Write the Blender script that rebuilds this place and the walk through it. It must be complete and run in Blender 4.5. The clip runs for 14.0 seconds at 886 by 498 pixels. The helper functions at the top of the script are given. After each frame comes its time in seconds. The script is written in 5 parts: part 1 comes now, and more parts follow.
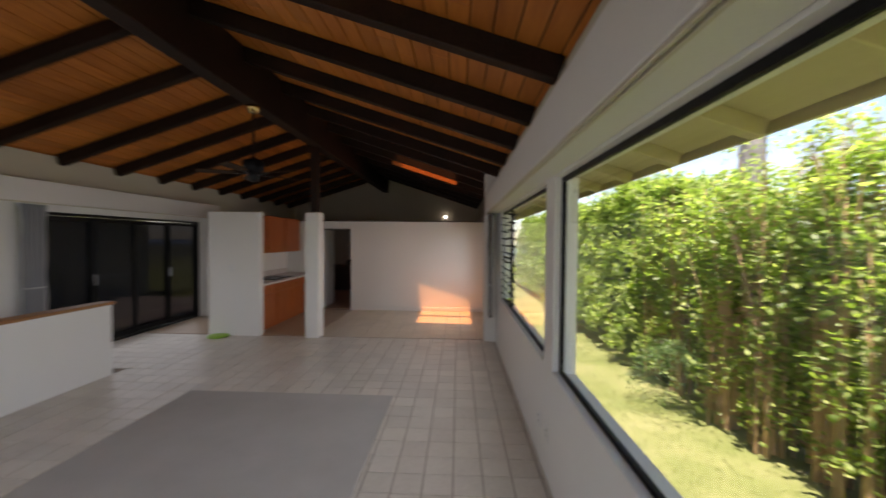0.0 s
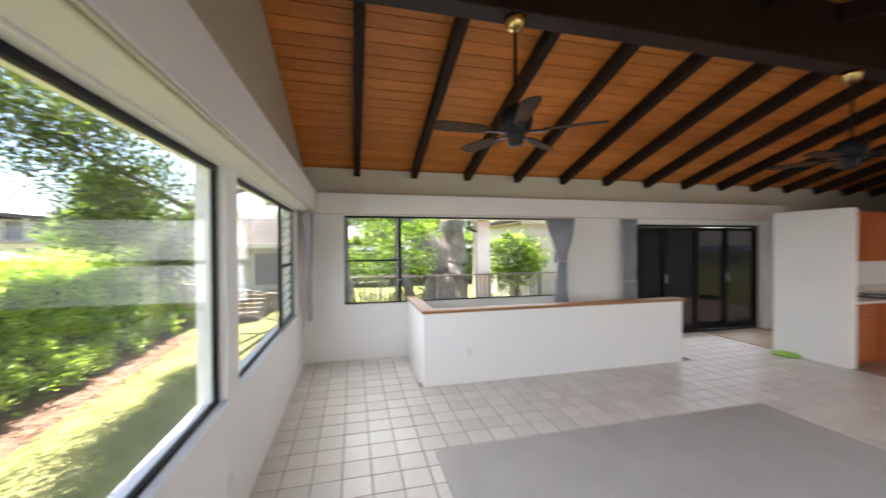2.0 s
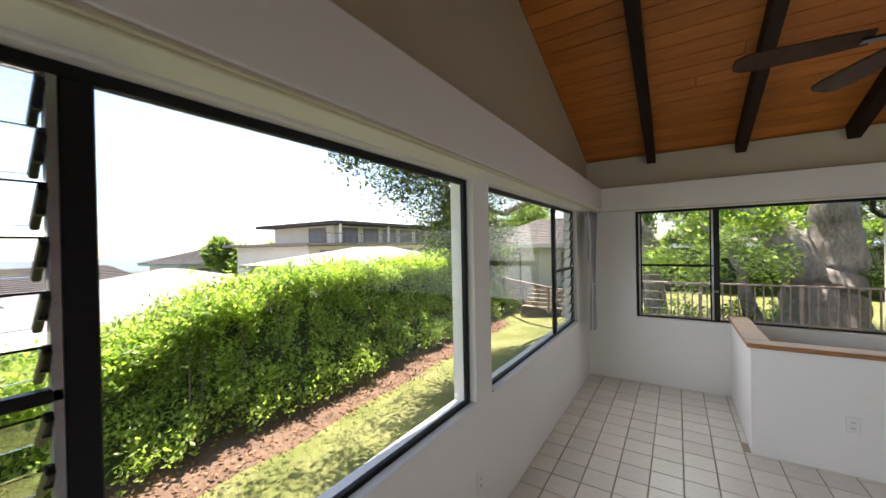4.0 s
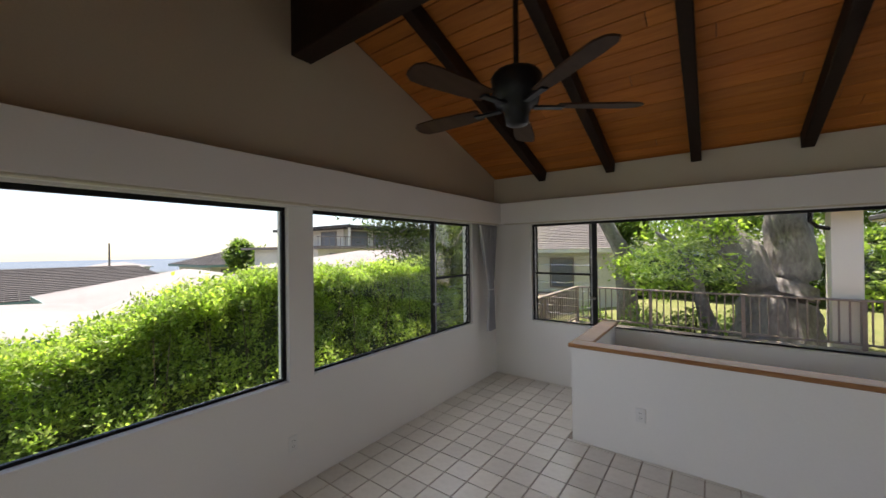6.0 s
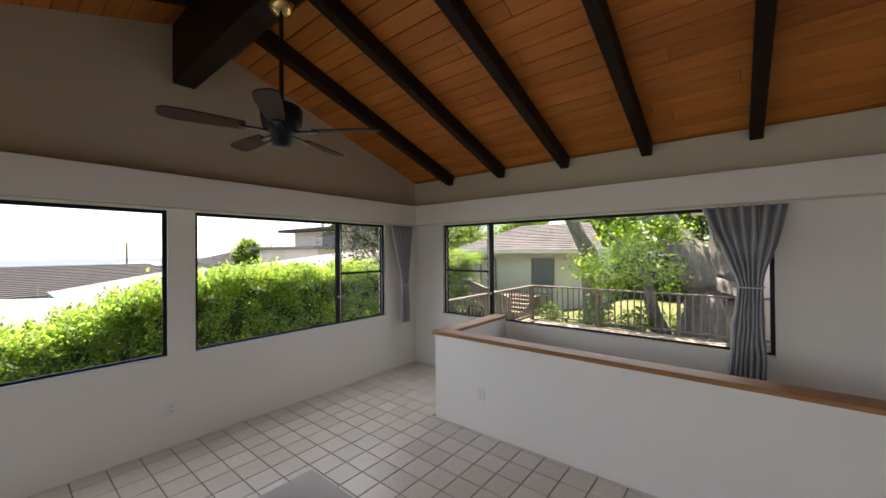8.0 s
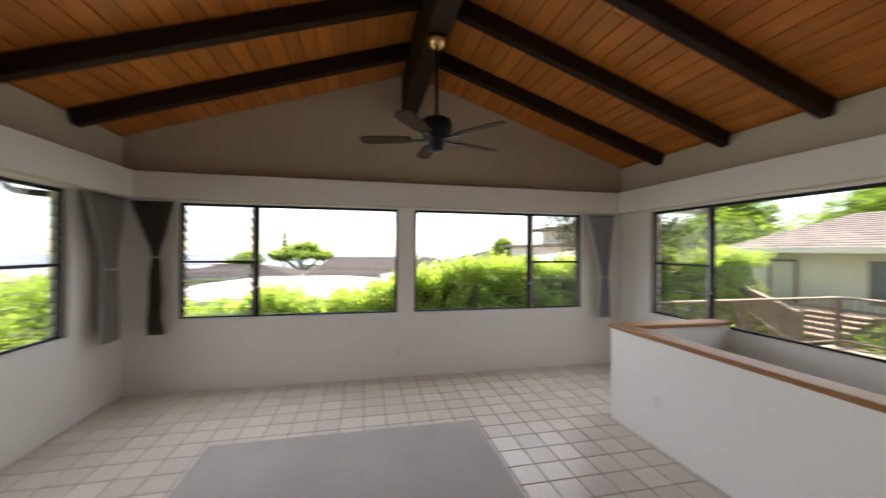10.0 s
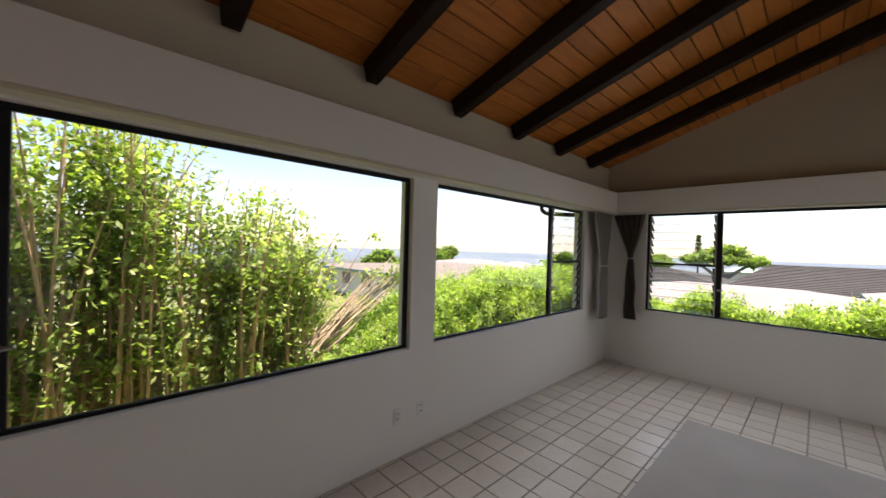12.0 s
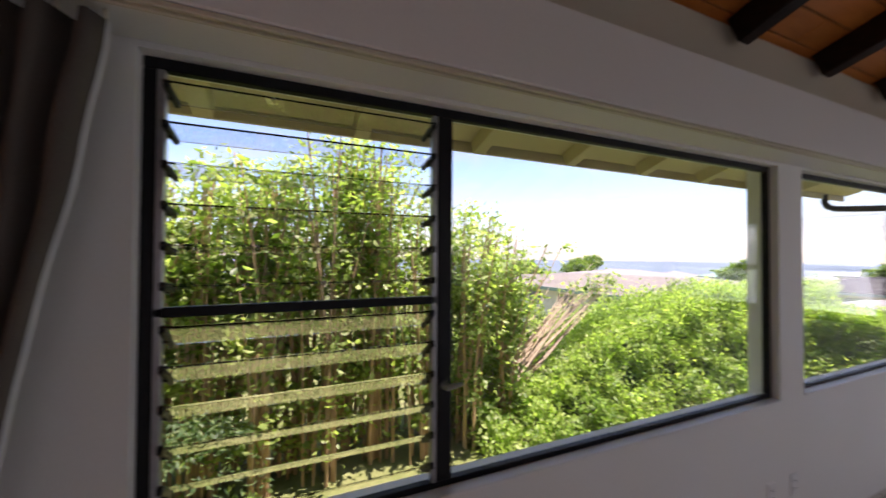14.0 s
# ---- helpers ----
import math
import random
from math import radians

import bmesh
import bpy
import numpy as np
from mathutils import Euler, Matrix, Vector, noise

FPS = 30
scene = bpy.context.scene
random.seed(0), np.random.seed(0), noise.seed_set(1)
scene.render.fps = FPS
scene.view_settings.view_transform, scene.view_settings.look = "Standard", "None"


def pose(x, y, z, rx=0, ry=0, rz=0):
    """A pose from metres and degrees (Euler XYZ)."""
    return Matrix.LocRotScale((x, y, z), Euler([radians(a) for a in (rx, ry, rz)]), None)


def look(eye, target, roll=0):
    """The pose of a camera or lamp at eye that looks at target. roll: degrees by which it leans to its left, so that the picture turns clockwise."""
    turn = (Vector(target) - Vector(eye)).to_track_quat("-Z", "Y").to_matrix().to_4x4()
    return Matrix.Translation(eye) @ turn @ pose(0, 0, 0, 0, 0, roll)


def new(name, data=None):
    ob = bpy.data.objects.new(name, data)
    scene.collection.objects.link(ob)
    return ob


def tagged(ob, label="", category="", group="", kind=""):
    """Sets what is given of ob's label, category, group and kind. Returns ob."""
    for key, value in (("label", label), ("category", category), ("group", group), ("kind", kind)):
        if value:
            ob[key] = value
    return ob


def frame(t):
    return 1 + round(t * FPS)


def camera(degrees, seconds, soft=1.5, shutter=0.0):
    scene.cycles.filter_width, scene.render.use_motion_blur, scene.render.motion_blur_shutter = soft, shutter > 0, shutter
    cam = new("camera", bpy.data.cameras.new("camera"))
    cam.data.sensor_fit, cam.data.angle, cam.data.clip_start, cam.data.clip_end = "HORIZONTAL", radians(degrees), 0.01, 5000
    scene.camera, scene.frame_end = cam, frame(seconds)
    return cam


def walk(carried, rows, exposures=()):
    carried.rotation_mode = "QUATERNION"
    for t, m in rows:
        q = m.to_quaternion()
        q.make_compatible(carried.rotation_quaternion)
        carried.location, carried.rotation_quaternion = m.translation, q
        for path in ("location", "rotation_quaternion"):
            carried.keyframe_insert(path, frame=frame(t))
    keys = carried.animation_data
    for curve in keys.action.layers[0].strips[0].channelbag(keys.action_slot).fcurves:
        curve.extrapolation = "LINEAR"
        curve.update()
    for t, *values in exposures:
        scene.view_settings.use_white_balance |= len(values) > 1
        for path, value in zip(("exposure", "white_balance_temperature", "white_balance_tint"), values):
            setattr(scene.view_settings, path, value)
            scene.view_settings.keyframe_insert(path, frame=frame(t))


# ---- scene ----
cam = camera(101.5, 14.0, shutter=0.4)
PATH = [
    (0, (0.626, -0.935, 1.642), (0.710, -2.933, 1.592), 0.5),
    (0.5, (0.668, -0.81, 1.635), (1.406, -2.668, 1.59), 0.1),
    (1, (0.669, -0.787, 1.597), (1.982, -2.295, 1.563), 0.1),
    (1.5, (0.662, -0.75, 1.601), (2.375, -1.783, 1.577), -0.2),
    (2, (0.706, -0.664, 1.617), (2.647, -1.146, 1.598), -0.3),
    (2.5, (0.757, -0.596, 1.612), (2.755, -0.528, 1.605), -0.5),
    (3, (0.83, -0.612, 1.64), (2.771, -0.131, 1.614), -0.5),
    (3.2, (0.875, -0.635, 1.648), (2.734, 0.101, 1.621), -0.5),
    (5.3, (1.347, -1.949, 1.714), (2.952, -0.756, 1.714), -1.2),
    (5.5, (1.377, -2.105, 1.718), (2.982, -0.912, 1.729), -1.0),
    (6, (1.442, -2.471, 1.727), (3.047, -1.278, 1.732), -0.7),
    (6.5, (1.58, -2.835, 1.722), (3.18, -1.635, 1.718), -0.6),
    (7, (1.688, -3.228, 1.715), (3.274, -2.009, 1.719), -0.5),
    (9.3, (2.406, -4.279, 1.591), (3.728, -2.778, 1.594), 0.1),
    (9.5, (2.465, -4.33, 1.575), (3.615, -2.693, 1.577), 0.3),
    (10, (2.463, -4.438, 1.55), (2.895, -2.485, 1.558), 0.4),
    (10.3, (2.444, -4.537, 1.525), (2.454, -2.537, 1.54), 0.3),
    (10.5, (2.376, -4.655, 1.533), (2.1, -2.674, 1.545), 0.7),
    (11, (2.381, -4.838, 1.497), (1.412, -3.088, 1.512), 0.7),
    (11.5, (2.292, -5.041, 1.541), (0.921, -3.585, 1.533), 1.3),
    (12, (2.094, -5.261, 1.553), (0.654, -3.873, 1.537), 1.6),
    (12.5, (1.796, -5.43, 1.548), (0.259, -4.15, 1.534), 1.2),
    (13, (1.482, -5.567, 1.536), (-0.15, -4.412, 1.562), 0.4),
    (13.5, (1.252, -5.779, 1.535), (-0.457, -4.742, 1.574), 0.5),
    (14, (1.079, -6.01, 1.555), (-0.757, -5.217, 1.588), 0.3),
]
walk(cam, [(t, look(eye, target, roll)) for t, eye, target, roll in PATH],
     [(0, 1.85, 6950, 20), (1.0, 2.23, 6550, 20), (1.5, 2.61, 6550, 19), (2.0, 2.83, 6700, 18.5), (2.5, 2.85, 6850, 19), (3.0, 2.66, 6900, 18), (5.3, 1.47, 6800, 19), (6.2, 1.49, 6800, 19), (7.2, 1.63, 6800, 19), (9.5, 2.23, 7150, 21), (10.5, 1.99, 7150, 20), (11.5, 1.60, 7100, 20), (14.0, 1.58, 6450, 29)])
SKY, SUN, LAMP = 0.10, 5.0, 2.75

# ---- light of the day ----
world = bpy.data.worlds.new("sky")
scene.world = world
world.use_nodes = True
wn = world.node_tree
wn.nodes.clear()
sky = wn.nodes.new("ShaderNodeTexSky")
sky.sky_type, sky.sun_disc = "NISHITA", False
sky.sun_elevation, sky.sun_rotation = radians(76.0), radians(31.0)
sky.air_density, sky.dust_density, sky.ozone_density = 1.0, 0.45, 1.5
wbg = wn.nodes.new("ShaderNodeBackground")
wbg.inputs["Strength"].default_value = SKY
wout = wn.nodes.new("ShaderNodeOutputWorld")
wco, wmp, wno, wra, wmx = [wn.nodes.new(k) for k in ("ShaderNodeTexCoord", "ShaderNodeMapping", "ShaderNodeTexNoise", "ShaderNodeValToRGB", "ShaderNodeMix")]
wmp.inputs["Scale"].default_value = (1.0, 1.0, 3.2)
wno.inputs["Scale"].default_value, wno.inputs["Detail"].default_value, wno.inputs["Roughness"].default_value = 3.0, 7.0, 0.55
wra.color_ramp.elements[0].position, wra.color_ramp.elements[1].position = 0.48, 0.74
wmx.data_type = "RGBA"
wmx.inputs[7].default_value = (3.2, 3.2, 3.3, 1)
wn.links.new(wco.outputs["Generated"], wmp.inputs["Vector"])
wn.links.new(wmp.outputs["Vector"], wno.inputs["Vector"])
wn.links.new(wno.outputs["Fac"], wra.inputs["Fac"])
wn.links.new(wra.outputs["Color"], wmx.inputs[0])
wn.links.new(sky.outputs["Color"], wmx.inputs[6])
wn.links.new(wmx.outputs[2], wbg.inputs["Color"])
wn.links.new(wbg.outputs["Background"], wout.inputs["Surface"])

sun = new("sun", bpy.data.lights.new("sun", "SUN"))
sun.data.energy, sun.data.angle, sun.data.color = SUN, radians(0.5), (1.0, 0.95, 0.87)
sun.matrix_world = look((0.12, 0.212, 1.0), (0, 0, 0))

def window_light(eye, inward, width, height, watts):
    """Sky light that enters by an opening, falling downwards into the room: two tilted strips."""
    x, y, z = eye
    for k in (-0.25, 0.25):
        lamp = bpy.data.lights.new("window_light", "AREA")
        lamp.shape, lamp.size, lamp.size_y, lamp.energy, lamp.color = "RECTANGLE", width, height / 2 - 0.02, watts / 2, (0.85, 0.93, 1.0)
        lamp.spread = radians(140)
        at = (x + inward[0] * 0.11, y + inward[1] * 0.11, z + k * height)
        new("window_light", lamp).matrix_world = look(at, (at[0] + inward[0], at[1] + inward[1], at[2] - 0.42))


for lx in (1.70, 4.24):
    window_light((lx, 0.0, 1.42), (0, -1), 2.2, 1.1, LAMP)
for ly, lw in ((-2.0, 2.5), (-4.93, 2.6), (-8.1, 1.6)):
    window_light((0.0, ly, 1.42), (1, 0), lw, 1.1, LAMP)
window_light((6.0, -2.3, 1.42), (-1, 0), 3.4, 1.1, LAMP)
window_light((6.0, -6.8, 1.0), (-1, 0), 2.7, 1.8, LAMP * 0.8)

# ---- materials ----


def material(name):
    m = bpy.data.materials.new(name)
    m.use_nodes = True
    nodes = m.node_tree.nodes
    return m, nodes, m.node_tree.links, nodes["Principled BSDF"]


def coords(nodes, links, scale=(1, 1, 1)):
    tc = nodes.new("ShaderNodeTexCoord")
    mp = nodes.new("ShaderNodeMapping")
    mp.inputs["Scale"].default_value = scale
    links.new(tc.outputs["Object"], mp.inputs["Vector"])
    return mp.outputs["Vector"]


def noise_node(nodes, links, vec, scale, detail=4.0, rough=0.55):
    n = nodes.new("ShaderNodeTexNoise")
    n.inputs["Scale"].default_value, n.inputs["Detail"].default_value, n.inputs["Roughness"].default_value = scale, detail, rough
    links.new(vec, n.inputs["Vector"])
    return n.outputs["Fac"]


def ramp_node(nodes, links, fac, stops):
    r = nodes.new("ShaderNodeValToRGB")
    el = r.color_ramp.elements
    while len(el) < len(stops):
        el.new(0.5)
    for e, (p, c) in zip(el, stops):
        e.position, e.color = p, (*c, 1)
    links.new(fac, r.inputs["Fac"])
    return r.outputs["Color"]


def mix_node(nodes, links, fac, a, b, blend="MIX"):
    x = nodes.new("ShaderNodeMix")
    x.data_type, x.blend_type = "RGBA", blend
    for sock, v in ((x.inputs[0], fac), (x.inputs[6], a), (x.inputs[7], b)):
        if isinstance(v, (int, float)):
            sock.default_value = v
        elif isinstance(v, tuple):
            sock.default_value = (*v, 1)
        else:
            links.new(v, sock)
    return x.outputs[2]


def bump_node(nodes, links, fac, bsdf, strength, distance=0.01):
    b = nodes.new("ShaderNodeBump")
    b.inputs["Strength"].default_value, b.inputs["Distance"].default_value = strength, distance
    links.new(fac, b.inputs["Height"])
    links.new(b.outputs["Normal"], bsdf.inputs["Normal"])


def surface(name, a, b, rough=0.6, large=1.5, small=40.0, bump=0.15, metal=0.0, stretch=(1, 1, 1), vary=0.0, spec=0.5, islands=False):
    """Two colours mixed at two scales, with fine relief; vary: change from piece to piece."""
    m, nodes, links, bsdf = material(name)
    vec = coords(nodes, links, stretch)
    big, fine = noise_node(nodes, links, vec, large), noise_node(nodes, links, vec, small, 6.0, 0.65)
    blend = nodes.new("ShaderNodeMath")
    blend.operation = "MULTIPLY_ADD"
    links.new(fine, blend.inputs[0])
    blend.inputs[1].default_value = 0.5
    half = nodes.new("ShaderNodeMath")
    half.operation = "MULTIPLY"
    links.new(big, half.inputs[0])
    half.inputs[1].default_value = 0.5
    links.new(half.outputs[0], blend.inputs[2])
    col = ramp_node(nodes, links, blend.outputs[0], [(0.3, a), (0.7, b)])
    if vary:
        info = nodes.new("ShaderNodeNewGeometry" if islands else "ShaderNodeObjectInfo")
        out = info.outputs["Random Per Island" if islands else "Random"]
        tone = ramp_node(nodes, links, out, [(0.0, (1 - vary,) * 3), (1.0, (1.0, 1.0, 1.0))])
        col = mix_node(nodes, links, 1.0, col, tone, "MULTIPLY")
    links.new(col, bsdf.inputs["Base Color"])
    bsdf.inputs["Roughness"].default_value, bsdf.inputs["Metallic"].default_value = rough, metal
    bsdf.inputs["Specular IOR Level"].default_value = spec
    if bump:
        bump_node(nodes, links, fine, bsdf, bump)
    return m


def glass(name, tint, rough=0.0, ior=1.21):
    m, nodes, links, bsdf = material(name)
    bsdf.inputs["Base Color"].default_value = (*tint, 1)
    bsdf.inputs["Roughness"].default_value, bsdf.inputs["Transmission Weight"].default_value, bsdf.inputs["IOR"].default_value = rough, 1.0, ior
    return m


def leaf_material(name, dark, mid, light, gloss=0.42):
    m, nodes, links, bsdf = material(name)
    geo = nodes.new("ShaderNodeNewGeometry")
    col = ramp_node(nodes, links, geo.outputs["Random Per Island"], [(0.0, dark), (0.55, mid), (1.0, light)])
    vec = coords(nodes, links)
    patch = ramp_node(nodes, links, noise_node(nodes, links, vec, 1.3), [(0.35, (0.7, 0.75, 0.7)), (0.65, (1.15, 1.1, 0.95))])
    col = mix_node(nodes, links, 1.0, col, patch, "MULTIPLY")
    links.new(col, bsdf.inputs["Base Color"])
    bsdf.inputs["Roughness"].default_value, bsdf.inputs["Specular IOR Level"].default_value = gloss, 0.5
    through_leaf = nodes.new("ShaderNodeBsdfTranslucent")
    warm = mix_node(nodes, links, 1.0, col, (1.0, 1.15, 0.5), "MULTIPLY")
    links.new(warm, through_leaf.inputs["Color"])
    mixed = nodes.new("ShaderNodeMixShader")
    mixed.inputs[0].default_value = 0.66
    links.new(bsdf.outputs[0], mixed.inputs[1])
    links.new(through_leaf.outputs[0], mixed.inputs[2])
    links.new(mixed.outputs[0], nodes["Material Output"].inputs["Surface"])
    return m


M = {}
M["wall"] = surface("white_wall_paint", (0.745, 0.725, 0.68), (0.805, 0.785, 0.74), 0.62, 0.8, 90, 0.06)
# gables: white paint with the warm bounce of boards and lawn put into its colour
M["bounce_wall"] = surface("white_paint_warm_bounce", (0.50, 0.435, 0.32), (0.57, 0.50, 0.375), 0.7, 0.7, 80, 0.06)
# upper side walls: light thrown up by the lawn, put into the white as tan
M["upper_wall"] = surface("white_paint_lawn_bounce", (0.56, 0.52, 0.40), (0.63, 0.585, 0.46), 0.7, 0.7, 80, 0.06)
M["trim"] = surface("white_trim_paint", (0.74, 0.72, 0.68), (0.81, 0.80, 0.76), 0.4, 1.2, 60, 0.04)
M["track"] = surface("cream_track", (0.55, 0.50, 0.38), (0.66, 0.61, 0.48), 0.4, 2, 60, 0.05)
M["plank"] = surface("stained_cedar_plank", (0.44, 0.118, 0.0145), (0.76, 0.275, 0.045), 0.5, 1.6, 26, 0.2, stretch=(1, 0.12, 1), vary=0.24, islands=True)
M["beam"] = surface("dark_stained_timber", (0.012, 0.007, 0.004), (0.038, 0.020, 0.012), 0.6, 2.0, 30, 0.35, stretch=(1, 1, 1), vary=0.25, spec=0.2)
M["grout"] = surface("brown_grout", (0.24, 0.20, 0.16), (0.36, 0.30, 0.24), 0.9, 1.2, 70, 0.3)
M["tile"] = surface("cream_glazed_tile", (0.60, 0.555, 0.485), (0.74, 0.70, 0.62), 0.28, 3.0, 26, 0.10, vary=0.14)
M["tile_field"] = surface("cream_glazed_tile_field", (0.60, 0.555, 0.485), (0.74, 0.70, 0.62), 0.28, 3.0, 26, 0.10, vary=0.14, islands=True)
M["dining_tile"] = surface("beige_tile", (0.55, 0.47, 0.36), (0.66, 0.58, 0.46), 0.35, 2.5, 26, 0.1, vary=0.1, islands=True)
M["kitchen_floor"] = surface("tan_vinyl", (0.33, 0.24, 0.16), (0.44, 0.33, 0.23), 0.35, 2.0, 40, 0.08)
M["rug"] = surface("grey_carpet", (0.40, 0.385, 0.36), (0.50, 0.485, 0.455), 0.95, 2.2, 220, 0.5, spec=0.1)
M["oak"] = surface("oiled_wood_cap", (0.24, 0.105, 0.038), (0.43, 0.22, 0.09), 0.48, 3, 40, 0.15, stretch=(1, 0.15, 1), spec=0.3)
M["black"] = surface("black_anodised_aluminium", (0.004, 0.004, 0.0045), (0.010, 0.010, 0.011), 0.45, 3, 60, 0.06, spec=0.25)
M["steel"] = surface("grey_metal", (0.30, 0.30, 0.31), (0.45, 0.45, 0.46), 0.35, 4, 60, 0.05, metal=0.8)
M["brass"] = surface("polished_brass", (0.55, 0.38, 0.14), (0.75, 0.55, 0.24), 0.22, 6, 60, 0.05, metal=1.0)
M["blade"] = surface("tan_fan_blade", (0.035, 0.019, 0.010), (0.075, 0.042, 0.024), 0.75, 3, 30, 0.1, stretch=(0.2, 1, 1), spec=0.12)
M["curtain"] = surface("grey_curtain_cloth", (0.33, 0.34, 0.36), (0.43, 0.44, 0.46), 0.9, 3, 300, 0.3, spec=0.15)
def sheer(mat, share):
    """Lets a share of the light pass straight through an open weave."""
    nt = mat.node_tree
    clear, both = nt.nodes.new("ShaderNodeBsdfTransparent"), nt.nodes.new("ShaderNodeMixShader")
    both.inputs[0].default_value = share
    nt.links.new(nt.nodes["Principled BSDF"].outputs[0], both.inputs[1])
    nt.links.new(clear.outputs[0], both.inputs[2])
    nt.links.new(both.outputs[0], nt.nodes["Material Output"].inputs["Surface"])


sheer(M["curtain"], 0.16)
M["dark_curtain"] = surface("dark_brown_curtain_cloth", (0.085, 0.070, 0.058), (0.13, 0.11, 0.092), 0.9, 3, 300, 0.3, spec=0.1)
M["taupe_curtain"] = surface("taupe_curtain_cloth", (0.20, 0.185, 0.165), (0.28, 0.26, 0.235), 0.9, 3, 300, 0.3, spec=0.1)
M["lining"] = surface("pale_curtain_hem", (0.55, 0.55, 0.54), (0.66, 0.66, 0.65), 0.9, 3, 300, 0.2, spec=0.15)
M["plastic"] = surface("ivory_plastic", (0.70, 0.69, 0.66), (0.76, 0.75, 0.72), 0.35, 5, 60, 0.03)
M["cabinet"] = surface("orange_stained_wood", (0.30, 0.07, 0.014), (0.46, 0.135, 0.032), 0.35, 2.5, 30, 0.12, stretch=(1, 1, 0.15))
M["counter"] = surface("speckled_counter", (0.52, 0.45, 0.40), (0.72, 0.66, 0.60), 0.3, 8, 120, 0.05)
M["dark_wood"] = surface("dark_brown_wood", (0.035, 0.018, 0.012), (0.085, 0.045, 0.028), 0.45, 2.5, 30, 0.15)
M["lime"] = surface("lime_green_rubber", (0.22, 0.42, 0.03), (0.32, 0.55, 0.06), 0.5, 6, 80, 0.1)
M["cream"] = surface("cream_exterior_paint", (0.52, 0.43, 0.25), (0.64, 0.55, 0.35), 0.6, 1.0, 40, 0.1)
M["stucco"] = surface("off_white_stucco", (0.58, 0.55, 0.47), (0.70, 0.67, 0.58), 0.8, 0.8, 60, 0.25)
M["white_roof"] = surface("white_roof_coating", (0.15, 0.132, 0.118), (0.26, 0.24, 0.222), 0.7, 0.35, 20, 0.1)
M["tan_roof"] = surface("tan_gravel_roof", (0.12, 0.098, 0.078), (0.18, 0.152, 0.125), 0.85, 0.3, 18, 0.2)
M["shingle"] = surface("weathered_shingle", (0.07, 0.062, 0.056), (0.17, 0.15, 0.135), 0.85, 0.6, 20, 0.2, vary=0.35, islands=True)
M["brown_roof"] = surface("brown_tile_roof", (0.028, 0.025, 0.024), (0.062, 0.055, 0.05), 0.85, 0.6, 14, 0.2, vary=0.3, islands=True)
M["fascia"] = surface("green_grey_fascia", (0.13, 0.22, 0.19), (0.22, 0.31, 0.27), 0.6, 1.5, 30, 0.1)
M["rail"] = surface("weathered_brown_rail", (0.13, 0.10, 0.08), (0.26, 0.21, 0.175), 0.6, 3, 40, 0.15)
M["deck"] = surface("weathered_deck_board", (0.20, 0.155, 0.12), (0.36, 0.29, 0.23), 0.8, 1.5, 40, 0.2, stretch=(1, 0.2, 1), vary=0.25)
M["dark_glass_wall"] = surface("shaded_window_blind", (0.10, 0.11, 0.13), (0.16, 0.17, 0.19), 0.4, 2, 30, 0.05)
M["bark"] = surface("grey_banyan_bark", (0.07, 0.06, 0.052), (0.36, 0.33, 0.30), 0.9, 4.5, 22, 1.0, stretch=(1, 1, 0.45))
M["cane"] = surface("brown_cane_stem", (0.42, 0.24, 0.12), (0.66, 0.45, 0.25), 0.7, 2.5, 24, 0.4, stretch=(1, 1, 0.3), vary=0.35, islands=True)
M["bare_cane"] = surface("bare_pale_cane", (0.34, 0.24, 0.15), (0.60, 0.47, 0.33), 0.75, 2.5, 24, 0.4, vary=0.3)
M["twig"] = surface("brown_twig", (0.09, 0.06, 0.04), (0.19, 0.14, 0.09), 0.85, 3, 24, 0.4)
M["mulch"] = surface("leaf_litter_soil", (0.07, 0.04, 0.026), (0.17, 0.105, 0.07), 0.95, 3, 60, 0.8)
M["litter"] = surface("dry_leaf_litter", (0.20, 0.10, 0.05), (0.38, 0.22, 0.12), 0.9, 3, 60, 0.2, vary=0.5, islands=True)
# dark green that stands for the shade deep inside the hedges
M["hedge_shade"] = surface("hedge_inner_shade", (0.03, 0.05, 0.012), (0.08, 0.115, 0.028), 0.9, 3, 14, 0.8)
M["pane"] = glass("clear_window_glass", (0.97, 0.985, 0.975))
M["louver_glass"] = glass("louver_slat_glass", (0.93, 0.955, 0.945), 0.0, 1.5)
M["tinted"] = glass("smoked_door_glass", (0.012, 0.012, 0.014))
m, nodes_, links_, bsdf_ = material("amber_skylight_acrylic")
tint_ = nodes_.new("ShaderNodeBsdfTransparent")
tint_.inputs["Color"].default_value = (0.70, 0.46, 0.29, 1)
both_ = nodes_.new("ShaderNodeMixShader")
both_.inputs[0].default_value = 0.92
bsdf_.inputs["Base Color"].default_value, bsdf_.inputs["Roughness"].default_value = (0.5, 0.16, 0.03, 1), 0.2
links_.new(bsdf_.outputs[0], both_.inputs[1])
links_.new(tint_.outputs[0], both_.inputs[2])
links_.new(both_.outputs[0], nodes_["Material Output"].inputs["Surface"])
M["amber"] = m
M["hedge_leaf"] = leaf_material("hedge_leaf", (0.17, 0.255, 0.055), (0.37, 0.50, 0.12), (0.58, 0.66, 0.25))
M["vine_leaf"] = leaf_material("vine_leaf", (0.15, 0.225, 0.05), (0.35, 0.44, 0.13), (0.58, 0.63, 0.30))
M["tree_leaf"] = leaf_material("tree_leaf", (0.08, 0.145, 0.03), (0.18, 0.28, 0.06), (0.33, 0.42, 0.12))
